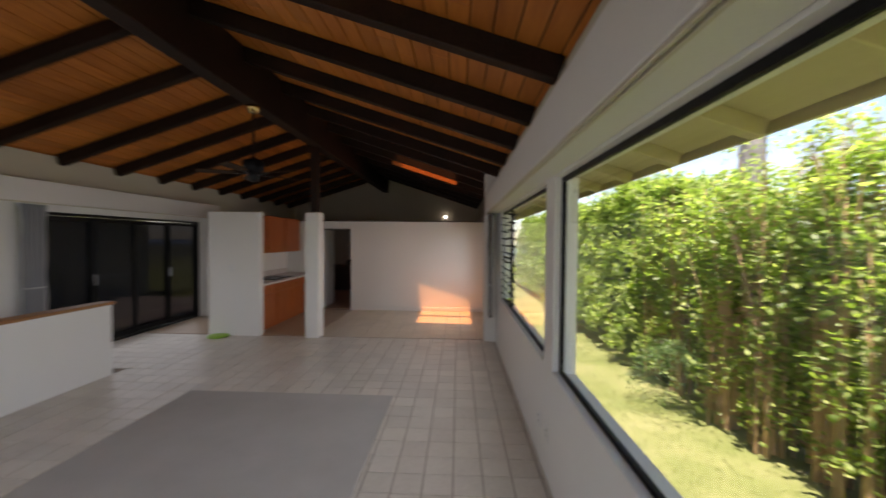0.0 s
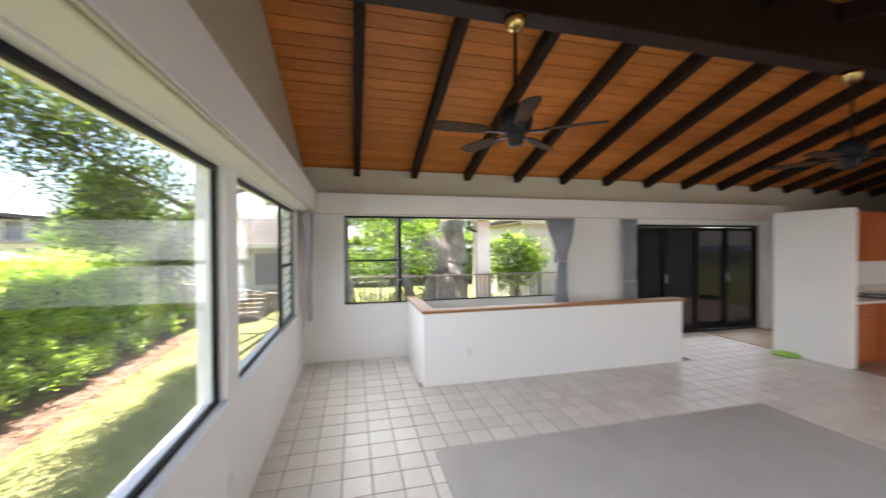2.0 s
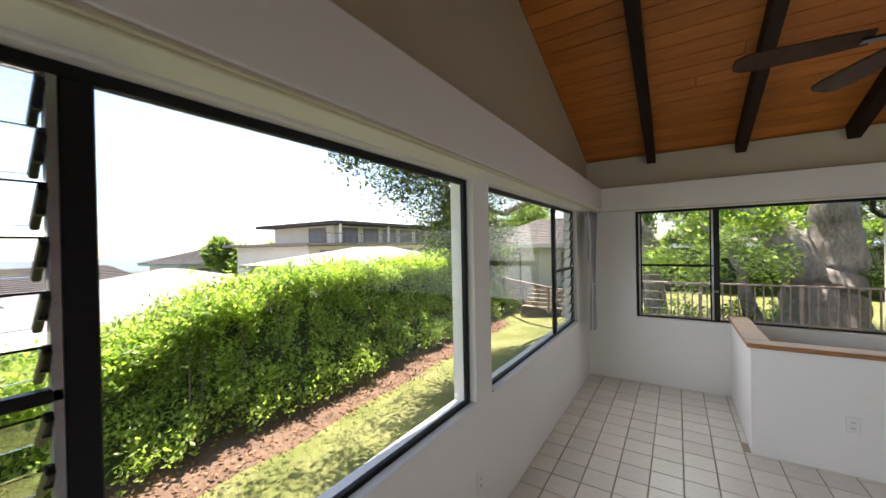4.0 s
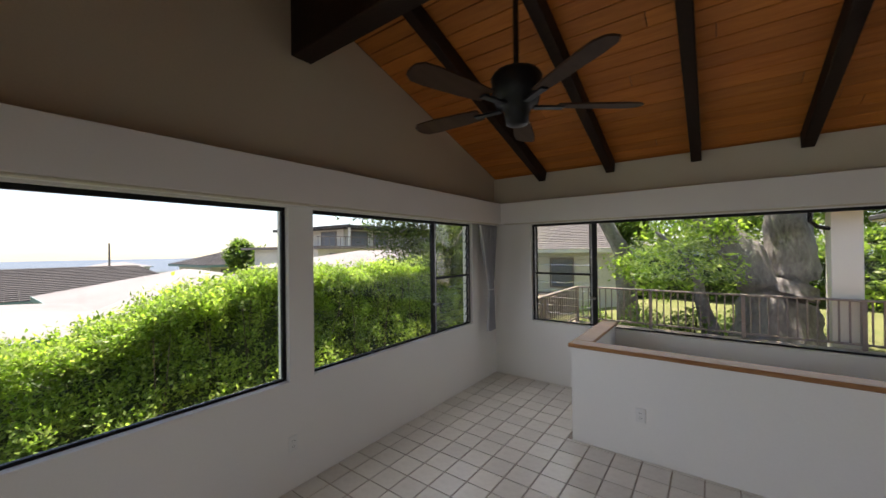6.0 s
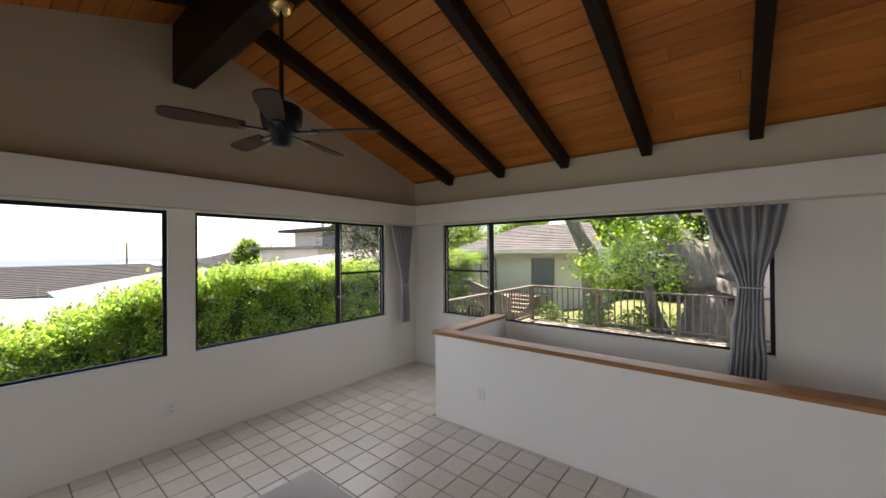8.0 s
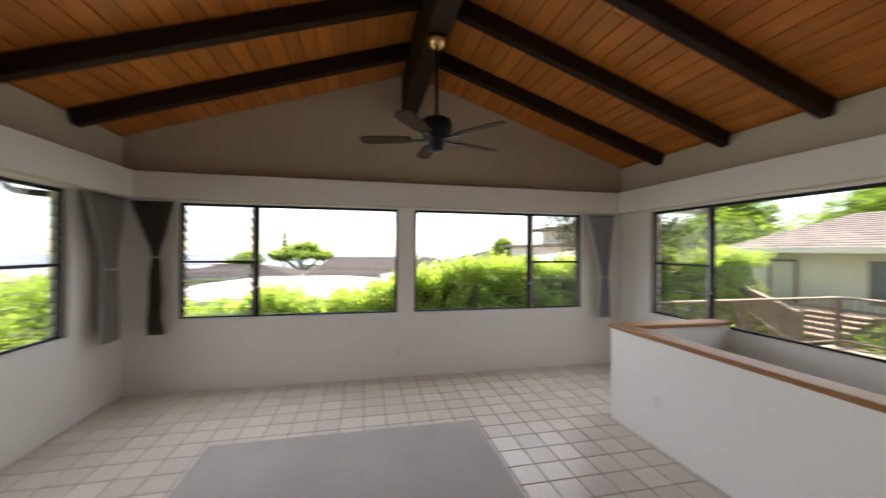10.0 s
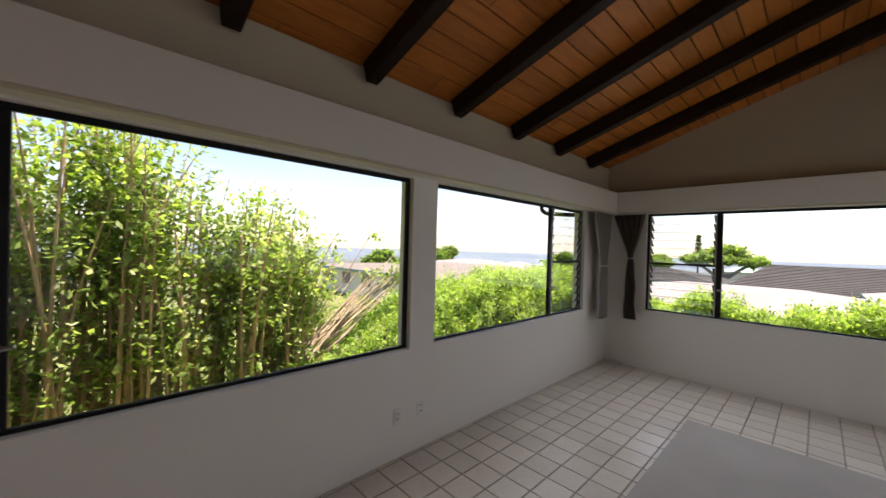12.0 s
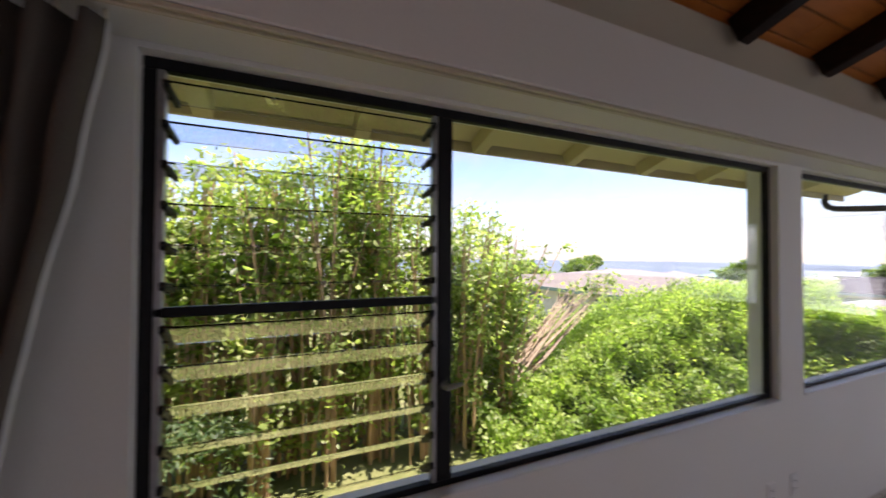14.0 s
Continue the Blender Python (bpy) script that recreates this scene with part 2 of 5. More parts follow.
M["fine_leaf"] = leaf_material("fine_tree_leaf", (0.045, 0.062, 0.022), (0.11, 0.14, 0.05), (0.22, 0.26, 0.10))
M["dry_leaf"] = leaf_material("pale_fern_leaf", (0.08, 0.15, 0.07), (0.15, 0.23, 0.10), (0.26, 0.33, 0.16))
M["grass_blade"] = leaf_material("grass_blade", (0.08, 0.11, 0.03), (0.16, 0.18, 0.055), (0.27, 0.27, 0.11))


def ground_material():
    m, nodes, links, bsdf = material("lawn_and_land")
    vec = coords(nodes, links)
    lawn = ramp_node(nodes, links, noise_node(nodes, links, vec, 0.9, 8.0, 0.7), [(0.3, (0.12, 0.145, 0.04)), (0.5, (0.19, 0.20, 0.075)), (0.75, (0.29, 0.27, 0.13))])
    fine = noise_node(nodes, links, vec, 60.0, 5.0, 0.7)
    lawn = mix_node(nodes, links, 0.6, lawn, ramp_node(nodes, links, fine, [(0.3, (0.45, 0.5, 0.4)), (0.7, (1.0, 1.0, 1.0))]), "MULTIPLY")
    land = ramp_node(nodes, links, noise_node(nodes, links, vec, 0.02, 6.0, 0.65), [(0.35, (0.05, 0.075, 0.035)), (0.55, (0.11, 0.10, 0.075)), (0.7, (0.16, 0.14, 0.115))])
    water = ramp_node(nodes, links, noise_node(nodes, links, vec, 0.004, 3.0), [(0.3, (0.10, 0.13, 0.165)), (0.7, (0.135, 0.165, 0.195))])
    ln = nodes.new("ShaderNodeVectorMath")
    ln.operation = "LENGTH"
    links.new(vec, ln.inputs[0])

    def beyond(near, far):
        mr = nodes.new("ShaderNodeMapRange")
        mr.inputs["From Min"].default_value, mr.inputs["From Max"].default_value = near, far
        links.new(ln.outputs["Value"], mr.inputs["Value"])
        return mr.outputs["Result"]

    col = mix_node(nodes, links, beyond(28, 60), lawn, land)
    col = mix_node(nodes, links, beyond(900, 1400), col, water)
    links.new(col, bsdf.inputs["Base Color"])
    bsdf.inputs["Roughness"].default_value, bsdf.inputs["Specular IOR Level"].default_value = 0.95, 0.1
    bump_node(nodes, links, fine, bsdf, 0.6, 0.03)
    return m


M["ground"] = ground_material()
m, nodes_, links_, bsdf_ = material("lamp_globe")
bsdf_.inputs["Base Color"].default_value = (0.9, 0.88, 0.82, 1)
bsdf_.inputs["Emission Color"].default_value, bsdf_.inputs["Emission Strength"].default_value = (1.0, 0.93, 0.8, 1), 1.6
M["globe"] = m

# ---- shapes ----


class Geo:
    """Vertices and faces of one mesh, gathered shape by shape."""

    def __init__(self):
        self.v, self.f = [], []

    def add(self, verts, faces):
        k = len(self.v)
        self.v += [tuple(p) for p in verts]
        self.f += [tuple(i + k for i in f) for f in faces]
        return self

    def box(self, x0, x1, y0, y1, z0, z1, c=0.0, m=None):
        lo, hi = (min(x0, x1), min(y0, y1), min(z0, z1)), (max(x0, x1), max(y0, y1), max(z0, z1))
        if not c:
            vs = [Vector((hi[0] if i & 1 else lo[0], hi[1] if i & 2 else lo[1], hi[2] if i & 4 else lo[2])) for i in range(8)]
            fs = [(0, 2, 3, 1), (4, 5, 7, 6), (0, 1, 5, 4), (2, 6, 7, 3), (0, 4, 6, 2), (1, 3, 7, 5)]
        else:
            vs, at = [], {}
            for i in range(8):
                corner = [hi[k] if i >> k & 1 else lo[k] for k in range(3)]
                for k in range(3):
                    p = [corner[j] if j == k else corner[j] + (-c if i >> j & 1 else c) for j in range(3)]
                    at[i, k] = len(vs)
                    vs.append(Vector(p))
            fs = []
            for k in range(3):
                a, b = (k + 1) % 3, (k + 2) % 3
                for s in (0, 1):
                    ids = [s << k | p << a | q << b for p, q in ((0, 0), (1, 0), (1, 1), (0, 1))]
                    ring = [at[i, k] for i in ids]
                    fs.append(tuple(ring if s else ring[::-1]))
                for p in (0, 1):
                    for q in (0, 1):
                        i0, i1 = p << a | q << b, 1 << k | p << a | q << b
                        ring = [at[i0, a], at[i1, a], at[i1, b], at[i0, b]]
                        fs.append(tuple(ring if p == q else ring[::-1]))
            for i in range(8):
                ring = [at[i, 0], at[i, 1], at[i, 2]]
                fs.append(tuple(ring if bin(i).count("1") % 2 else ring[::-1]))
        if m is not None:
            vs = [m @ p for p in vs]
        return self.add(vs, fs)

    def tube(self, points, radii, n=8, cap=True):
        pts = [Vector(p) for p in points]
        rings = []
        for i, p in enumerate(pts):
            d = (pts[min(i + 1, len(pts) - 1)] - pts[max(i - 1, 0)]).normalized()
            side = d.cross(Vector((0, 0, 1)) if abs(d.z) < 0.95 else Vector((1, 0, 0))).normalized()
            up = side.cross(d).normalized()
            r = radii[i] if isinstance(radii, (list, tuple)) else radii
            rings.append([p + (side * math.cos(a) + up * math.sin(a)) * r for a in [2 * math.pi * j / n for j in range(n)]])
        vs = [q for ring in rings for q in ring]
        fs = [(i * n + j, i * n + (j + 1) % n, (i + 1) * n + (j + 1) % n, (i + 1) * n + j) for i in range(len(pts) - 1) for j in range(n)]
        if cap:
            fs += [tuple(range(n))[::-1], tuple((len(pts) - 1) * n + j for j in range(n))]
        return self.add(vs, fs)

    def lathe(self, x, y, profile, n=20):
        vs = [(x + r * math.cos(2 * math.pi * j / n), y + r * math.sin(2 * math.pi * j / n), z) for r, z in profile for j in range(n)]
        fs = [(i * n + j, i * n + (j + 1) % n, (i + 1) * n + (j + 1) % n, (i + 1) * n + j) for i in range(len(profile) - 1) for j in range(n)]
        fs += [tuple(range(n))[::-1], tuple((len(profile) - 1) * n + j for j in range(n))]
        return self.add(vs, fs)

    def mesh(self, name, mat, smooth=False):
        me = bpy.data.meshes.new(name)
        me.from_pydata(self.v, [], self.f)
        bm = bmesh.new()
        bm.from_mesh(me)
        if len(self.f) < 60000:
            bmesh.ops.recalc_face_normals(bm, faces=bm.faces)
        bm.to_mesh(me)
        bm.free()
        me.materials.append(mat)
        if smooth:
            me.shade_smooth()
        return me


def part(name, geo, mat, parent=None, label="", smooth=False):
    ob = new(name, geo.mesh(name, M[mat], smooth))
    if parent is not None:
        ob.parent = parent
        ob.matrix_parent_inverse = parent.matrix_basis.inverted()
    return tagged(ob, label)


def thing(name, at, label, category, group="", kind=""):
    ob = new(name)
    ob.empty_display_size = 0.1
    ob.location = at
    return tagged(ob, label, category, group, kind)


def structure(name, geo, mat, label, category, smooth=False):
    return tagged(part(name, geo, mat, None, "", smooth), label, category, "", "structure")


def wall_rects(u0, u1, z0, z1, holes):
    """The rectangles of a wall round its openings (u0, u1, z0, z1)."""
    us = sorted({u0, u1, *[h[0] for h in holes], *[h[1] for h in holes]})
    out = []
    for a, b in zip(us, us[1:]):
        mid, z = (a + b) / 2, z0
        for h in sorted([h for h in holes if h[0] < mid < h[1]], key=lambda h: h[2]):
            if h[2] > z:
                out.append((a, b, z, h[2]))
            z = h[3]
        if z < z1:
            out.append((a, b, z, z1))
    return out


# ---- the plan ----
WEST, EAST, NORTH, SOUTH = 0.0, 6.0, 0.0, -12.7
HEAD, SILL, RIDGE, EAVES, PEAK = 2.052, 0.772, 3.0, 2.73, 3.71
SLOPE = (PEAK - EAVES) / 3.0
T = 0.15
NORTH_WINDOWS = [(0.51, 2.883), (3.086, 5.397)]
WEST_WINDOWS = [(-3.315, -0.71), (-6.345, -3.56), (-9.0, -7.25)]
EAST_WINDOW = (-4.085, -0.545)
DOOR = (-8.25, -5.36)


def roof_z(x):
    return PEAK - SLOPE * abs(x - RIDGE)


# walls
g = Geo()
for a, b, c, d in wall_rects(WEST - T, EAST + T, -1.3, 2.2, [(u, v, SILL, HEAD) for u, v in NORTH_WINDOWS]):
    g.box(a, b, 0, T, c, d)
structure("wall_north", g, "wall", "white painted gable wall with two wide windows", "wall")
gz = 2.2
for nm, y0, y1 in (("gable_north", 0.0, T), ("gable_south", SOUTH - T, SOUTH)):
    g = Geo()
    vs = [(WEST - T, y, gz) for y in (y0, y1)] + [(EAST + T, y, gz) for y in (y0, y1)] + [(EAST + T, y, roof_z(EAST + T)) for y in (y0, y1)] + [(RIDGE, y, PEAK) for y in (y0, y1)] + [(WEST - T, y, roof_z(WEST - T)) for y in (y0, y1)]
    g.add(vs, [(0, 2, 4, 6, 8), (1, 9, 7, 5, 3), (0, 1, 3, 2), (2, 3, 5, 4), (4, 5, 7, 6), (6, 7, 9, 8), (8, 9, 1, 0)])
    structure(nm, g, "bounce_wall", "gable under the ridge, warm grey for bounced light on white paint", "wall")
g = Geo()
for a, b, c, d in wall_rects(SOUTH, NORTH, -1.3, 2.25, [(u, v, SILL, HEAD) for u, v in WEST_WINDOWS]):
    g.box(-T, 0, a, b, c, d)
structure("wall_west", g, "wall", "white painted side wall with a band of windows", "wall")
g = Geo()
for a, b, c, d in wall_rects(SOUTH, NORTH, -2.6, 2.25, [(*EAST_WINDOW, SILL, HEAD), (*DOOR, 0.0, 1.97)]):
    g.box(EAST, EAST + T, a, b, c, d)
structure("wall_east", g, "wall", "white painted wall beside the stair well", "wall")
g = Geo()
for a, b, c, d in wall_rects(WEST - T, EAST + T, -1.3, gz, [(3.95, 4.2, 1.3, 1.9)]):
    g.box(a, b, SOUTH - T, SOUTH, c, d)
structure("wall_south", g, "wall", "white end wall of the back room", "wall")

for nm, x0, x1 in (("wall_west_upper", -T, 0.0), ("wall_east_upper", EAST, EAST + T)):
    structure(nm, Geo().box(x0, x1, SOUTH, NORTH, 2.252, EAVES - 0.02), "upper_wall", "wall strip under the boards, tan for lawn bounce on white paint", "wall")

# boxed band over the windows, with its curtain tracks
BAND = 0.2
for nm, bx in (("band_north", (0.0, 6.0, -BAND, -0.002)), ("band_west", (0.002, BAND, -6.98, -BAND - 0.002)), ("band_east", (EAST - BAND, EAST - 0.002, -8.6, -BAND - 0.002))):
    g = Geo().box(*bx, 2.065, 2.337, 0.004)
    structure(nm, g, "wall", "white boxed band running above the windows", "trim")
for nm, boxes in (("track_north", [(0.25, 5.75, y, y + 0.012) for y in (-0.197, -0.172)]), ("track_west", [(x, x + 0.012, -6.9, -0.25) for x in (0.185, 0.160)]), ("track_east", [(x, x + 0.012, -8.5, -0.25) for x in (5.803, 5.828)])):
    g = Geo()
    for b in boxes:
        g.box(*b, 2.050, 2.063, 0.002)
    structure(nm, g, "track", "cream curtain track under the band", "trim")

# floor
g = Geo()
for a, b, c, d in wall_rects(WEST - T, EAST + T, SOUTH - T, T, [(4.88, EAST, -5.075, -1.56)]):
    g.box(a, b, c, d, -0.25, -0.008)
floor = structure("floor", g, "grout", "floor bed with brown grout lines", "floor")

# half-height wall round the stair well, its cap and the well
g = Geo().box(4.76, 4.88, -5.075, -1.44, -2.6, 0.835).box(4.882, EAST - 0.001, -1.56, -1.44, -2.6, 0.835)
structure("wall_stair", g, "wall", "white half-height wall round the stair well", "wall")
g = Geo().box(4.735, 4.905, -5.10, -1.415, 0.837, 0.872, 0.006).box(4.907, EAST - 0.003, -1.585, -1.415, 0.837, 0.872, 0.006)
structure("trim_stair_cap", g, "oak", "oiled wood cap on the half wall", "trim")
g = Geo().box(4.88, EAST, -5.2, -5.077, -2.6, -0.26)
structure("wall_stair_end", g, "wall", "white wall at the foot of the well", "wall")
stairs = thing("staircase", (5.44, -4.8, -2.6), "carpeted stairs going down inside the half wall", "staircase")
for i in range(11):
    z = -0.19 * (i + 1)
    part("step", Geo().box(4.885, EAST - 0.005, -5.07 + 0.26 * (i - 1) + 0.26, -5.07 + 0.26 * (i + 1), z - 0.19, z, 0.008), "oak", stairs)
structure("floor_lower", Geo().box(4.88, EAST, -5.075, -1.56, -2.75, -2.6), "kitchen_floor", "tan floor at the foot of the stairs", "floor")

# ceiling: boards, rafters, ridge beam, roof
SKY_X, SKY_Y = (0.64, 2.02), (-8.69, -7.25)
PITCH = 0.142


def slope_pose(side, s, y):
    """A pose on the ceiling: s metres down from the ridge; its z axis is the roof's normal."""
    a = math.atan(SLOPE)
    d = Vector((side * math.cos(a), 0, -math.sin(a)))
    n = Vector((side * math.sin(a), 0, math.cos(a)))
    o = Vector((RIDGE, y, PEAK)) + d * s
    return Matrix(((d.x, 0, n.x, o.x), (0, 1, 0, o.y), (d.z, 0, n.z, o.z), (0, 0, 0, 1)))


RUN = 3.15 / math.cos(math.atan(SLOPE))
g = Geo()
rng = random.Random(4)
for side in (1, -1):
    k = 0
    while k * PITCH < RUN:
        s0, s1 = k * PITCH, min((k + 1) * PITCH, RUN)
        y = 0.0
        while y > SOUTH:
            y1 = max(SOUTH, y - rng.uniform(2.2, 4.6) if y < 0 else -rng.uniform(0.8, 4.0))
            spans = [(y1, y)]
            x_mid = RIDGE + side * (s0 + s1) / 2 * math.cos(math.atan(SLOPE))
            if side < 0 and SKY_X[0] < x_mid < SKY_X[1]:
                spans = [(a, b) for a, b in ((y1, min(y, SKY_Y[0])), (max(y1, SKY_Y[1]), y)) if b - a > 0.01]
            for a, b in spans:
                g.box(s0 + 0.004, s1 - 0.004, a + 0.002, b - 0.002, 0.0, 0.018, 0.003, slope_pose(side, 0, 0))
            y = y1
        k += 1
structure("ceiling", g, "plank", "orange-brown stained board ceiling following both roof slopes", "ceiling")
g = Geo()
for side in (1, -1):
    rects = wall_rects(SOUTH - 0.3, 0.75, 0.0, RUN + 1.10, [])
    if side < 0:
        s_a, s_b = [(RIDGE - x) / math.cos(math.atan(SLOPE)) for x in (SKY_X[1], SKY_X[0])]
        rects = wall_rects(SOUTH - 0.3, 0.75, 0.0, RUN + 1.10, [(*SKY_Y, s_a, s_b)])
    for a, b, c, d in rects:
        g.box(c, d, a, b, 0.022, 0.12, 0, slope_pose(side, 0, 0))
g.box(RIDGE - 0.16, RIDGE + 0.16, SOUTH - 0.3, 0.76, PEAK + 0.095, PEAK + 0.16)
structure("roof", g, "brown_roof", "low pitched roof over the house", "roof")
g = Geo()
g.box(s_a - 0.005, s_b + 0.005, SKY_Y[0] - 0.005, SKY_Y[1] + 0.005, 0.345, 0.351, 0, slope_pose(-1, 0, 0))
skylight = structure("window_skylight", g, "amber", "amber acrylic skylight in the roof slope", "skylight")
g = Geo()
for a, b, c, d in ((s_a + 0.002, s_b - 0.002, SKY_Y[0] + 0.002, SKY_Y[0] + 0.02), (s_a + 0.002, s_b - 0.002, SKY_Y[1] - 0.02, SKY_Y[1] - 0.002), (s_a + 0.002, s_a + 0.02, SKY_Y[0] + 0.022, SKY_Y[1] - 0.022), (s_b - 0.02, s_b - 0.002, SKY_Y[0] + 0.022, SKY_Y[1] - 0.022)):
    g.box(a, b, c, d, -0.14 if c == SKY_Y[0] + 0.002 else 0.019, 0.343, 0.002, slope_pose(-1, 0, 0))
structure("trim_skylight", g, "plank", "stained board lining of the skylight shaft", "trim")

rafter_mesh = {}
for side in (1, -1):
    g = Geo().box(0.06, 3.0 / math.cos(math.atan(SLOPE)) - 0.004, -0.045, 0.045, -0.145, -0.002, 0.006, slope_pose(side, 0, 0))
    rafter_mesh[side] = g.mesh("rafter", M["beam"])
for i in range(15):
    for side in (1, -1):
        ob = new("rafter", rafter_mesh[side])
        ob.location = (0, -0.725 - 0.8128 * i, 0)
        tagged(ob, "dark stained timber rafter under the boards", "rafter", "rafters of the ceiling", "structure")
structure("ridge_beam", Geo().box(2.915, 3.085, SOUTH + 0.01, -0.004, 3.165, PEAK - 0.03, 0.008), "beam", "deep dark-stained ridge beam along the room", "beam")
for nm, x0, x1, side in (("eave_west", -1.2, -0.15, -1), ("eave_east", 6.15, 7.2, 1)):
    g = Geo()
    s0 = 3.16 / math.cos(math.atan(SLOPE))
    g.box(s0, RUN + 1.08, SOUTH, 0.74, 0.006, 0.020, 0, slope_pose(side, 0, 0))
    structure(nm + "_soffit", g, "cream", "cream painted boards under the eave", "eave")
    xe = RIDGE + side * 4.2
    structure(nm + "_fascia", Geo().box(xe, xe + side * 0.03, SOUTH, 0.75, roof_z(xe) - 0.05, roof_z(xe) + 0.12, 0.004), "cream", "cream painted fascia board", "trim")
    tail = Geo().box(s0 + 0.003, RUN + 1.065, -0.045, 0.045, -0.10, 0.004, 0.005, slope_pose(side, 0, 0)).mesh("rafter_tail", M["cream"])
    for i in range(15):
        ob = new("rafter_tail", tail)
        ob.location = (0, -0.725 - 0.8128 * i, 0)
        tagged(ob, "cream painted rafter tail under the eave", "rafter", nm, "structure")

# ---- windows ----


def to_wall(wall):
    """Maps (along, out, up) of a window to the world; out points outdoors."""
    if wall == "north":
        return Matrix(((1, 0, 0, 0), (0, 1, 0, 0), (0, 0, 1, 0), (0, 0, 0, 1)))
    if wall == "west":
        return Matrix(((0, -1, 0, 0), (1, 0, 0, 0), (0, 0, 1, 0), (0, 0, 0, 1)))
    return Matrix(((0, 1, 0, EAST), (1, 0, 0, 0), (0, 0, 1, 0), (0, 0, 0, 1)))


LOUVER = {}


def louver_window(number, wall, u0, u1, mullion, louver_low, tilt_low, tilt_high):
    """A black aluminium window: a fixed pane, and a jalousie of glass slats to one side of the mullion."""
    m = to_wall(wall)
    win = thing("window_" + str(number), m @ Vector(((u0 + u1) / 2, 0.06, SILL)), "black aluminium window with a fixed pane and glass louvers", "window", "", "structure")
    o0, o1 = 0.040, 0.070
    f, hm = 0.030, 0.027
    g = Geo()
    g.box(u0, u1, o0, o1, HEAD - f, HEAD, 0.003, m).box(u0, u1, o0, o1, SILL, SILL + f, 0.003, m)
    g.box(u0, u0 + f, o0, o1, SILL + f, HEAD - f, 0.003, m).box(u1 - f, u1, o0, o1, SILL + f, HEAD - f, 0.003, m)
    part("window_frame", g, "black", win)
    part("window_sill", Geo().box(u0 + 0.002, u1 - 0.002, -0.012, o0 - 0.002, SILL + 0.001, SILL + 0.014, 0.003, m), "trim", win, "white painted inner sill")
    if mullion is None:
        part("pane", Geo().box(u0 + f, u1 - f, 0.050, 0.055, SILL + f, HEAD - f, 0, m), "pane", win).visible_shadow = False
        return win
    part("mullion", Geo().box(mullion - hm, mullion + hm, o0 - 0.004, o1 + 0.002, SILL + f, HEAD - f, 0.004, m), "black", win)
    a, b = (u0 + f, mullion - hm) if louver_low else (mullion + hm, u1 - f)
    c, d = (mullion + hm, u1 - f) if louver_low else (u0 + f, mullion - hm)
    part("pane", Geo().box(c, d, 0.050, 0.055, SILL + f, HEAD - f, 0, m), "pane", win).visible_shadow = False
    part("mid_rail", Geo().box(a, b, 0.038, 0.066, 1.392, 1.418, 0.003, m), "black", win)
    for u in (a, b):
        s = 1 if u == a else -1
        part("jamb_channel", Geo().box(u, u + s * 0.018, 0.038, 0.068, SILL + f, HEAD - f, 0.002, m), "steel", win)
    part("latch", Geo().tube([m @ Vector((mullion, o0 - 0.004, 1.12)), m @ Vector((mullion, o0 - 0.03, 1.12)), m @ Vector((mullion + 0.05, o0 - 0.045, 1.13))], [0.016, 0.012, 0.006], 8), "steel", win, "small metal latch handle")
    for z0, z1, tilt in ((SILL + f, 1.392, tilt_low), (1.418, HEAD - f, tilt_high)):
        n = 6
        for i in range(n):
            z = z0 + (z1 - z0) * (i + 0.5) / n
            turn = Matrix.Translation((0, 0.056, z)) @ Matrix.Rotation(radians(tilt), 4, "X")
            pm = m @ turn
            ob = part("louver", Geo().box(a + 0.02, b - 0.02, -0.003, 0.003, -0.056, 0.056, 0.001, pm), "louver_glass", win)
            ob.visible_shadow = False
            for u in (a + 0.019, b - 0.019):
                s = 1 if u < (a + b) / 2 else -1
                part("clip", Geo().box(u, u + s * 0.014, -0.012, 0.010, -0.060, 0.050, 0.003, pm).tube([pm @ Vector((u - s * 0.012, -0.004, -0.01)), pm @ Vector((u + s * 0.012, -0.004, -0.01))], 0.012, 8), "black", win)
    return win


louver_window(1, "north", *NORTH_WINDOWS[0], 1.285, True, 48, 48)
louver_window(2, "north", *NORTH_WINDOWS[1], 4.635, False, 12, 12)
louver_window(3, "west", *WEST_WINDOWS[0], -1.49, False, 16, 16)
louver_window(4, "west", *WEST_WINDOWS[1], -5.52, True, 57, 82)
louver_window(5, "west", *WEST_WINDOWS[2], -8.2, True, 20, 20)
louver_window(6, "east", *EAST_WINDOW, -1.33, False, 14, 14)
win = thing("window_7", (4.07, SOUTH, 1.3), "small bright window in the back room", "window", "", "structure")
wy = SOUTH - 0.1
part("window_frame", Geo().box(3.95, 4.2, wy, wy + 0.05, 1.87, 1.9).box(3.95, 4.2, wy, wy + 0.05, 1.3, 1.33).box(3.95, 3.98, wy, wy + 0.05, 1.33, 1.87).box(4.17, 4.2, wy, wy + 0.05, 1.33, 1.87), "trim", win)
part("pane", Geo().box(3.98, 4.17, wy + 0.02, wy + 0.025, 1.33, 1.87), "pane", win).visible_shadow = False

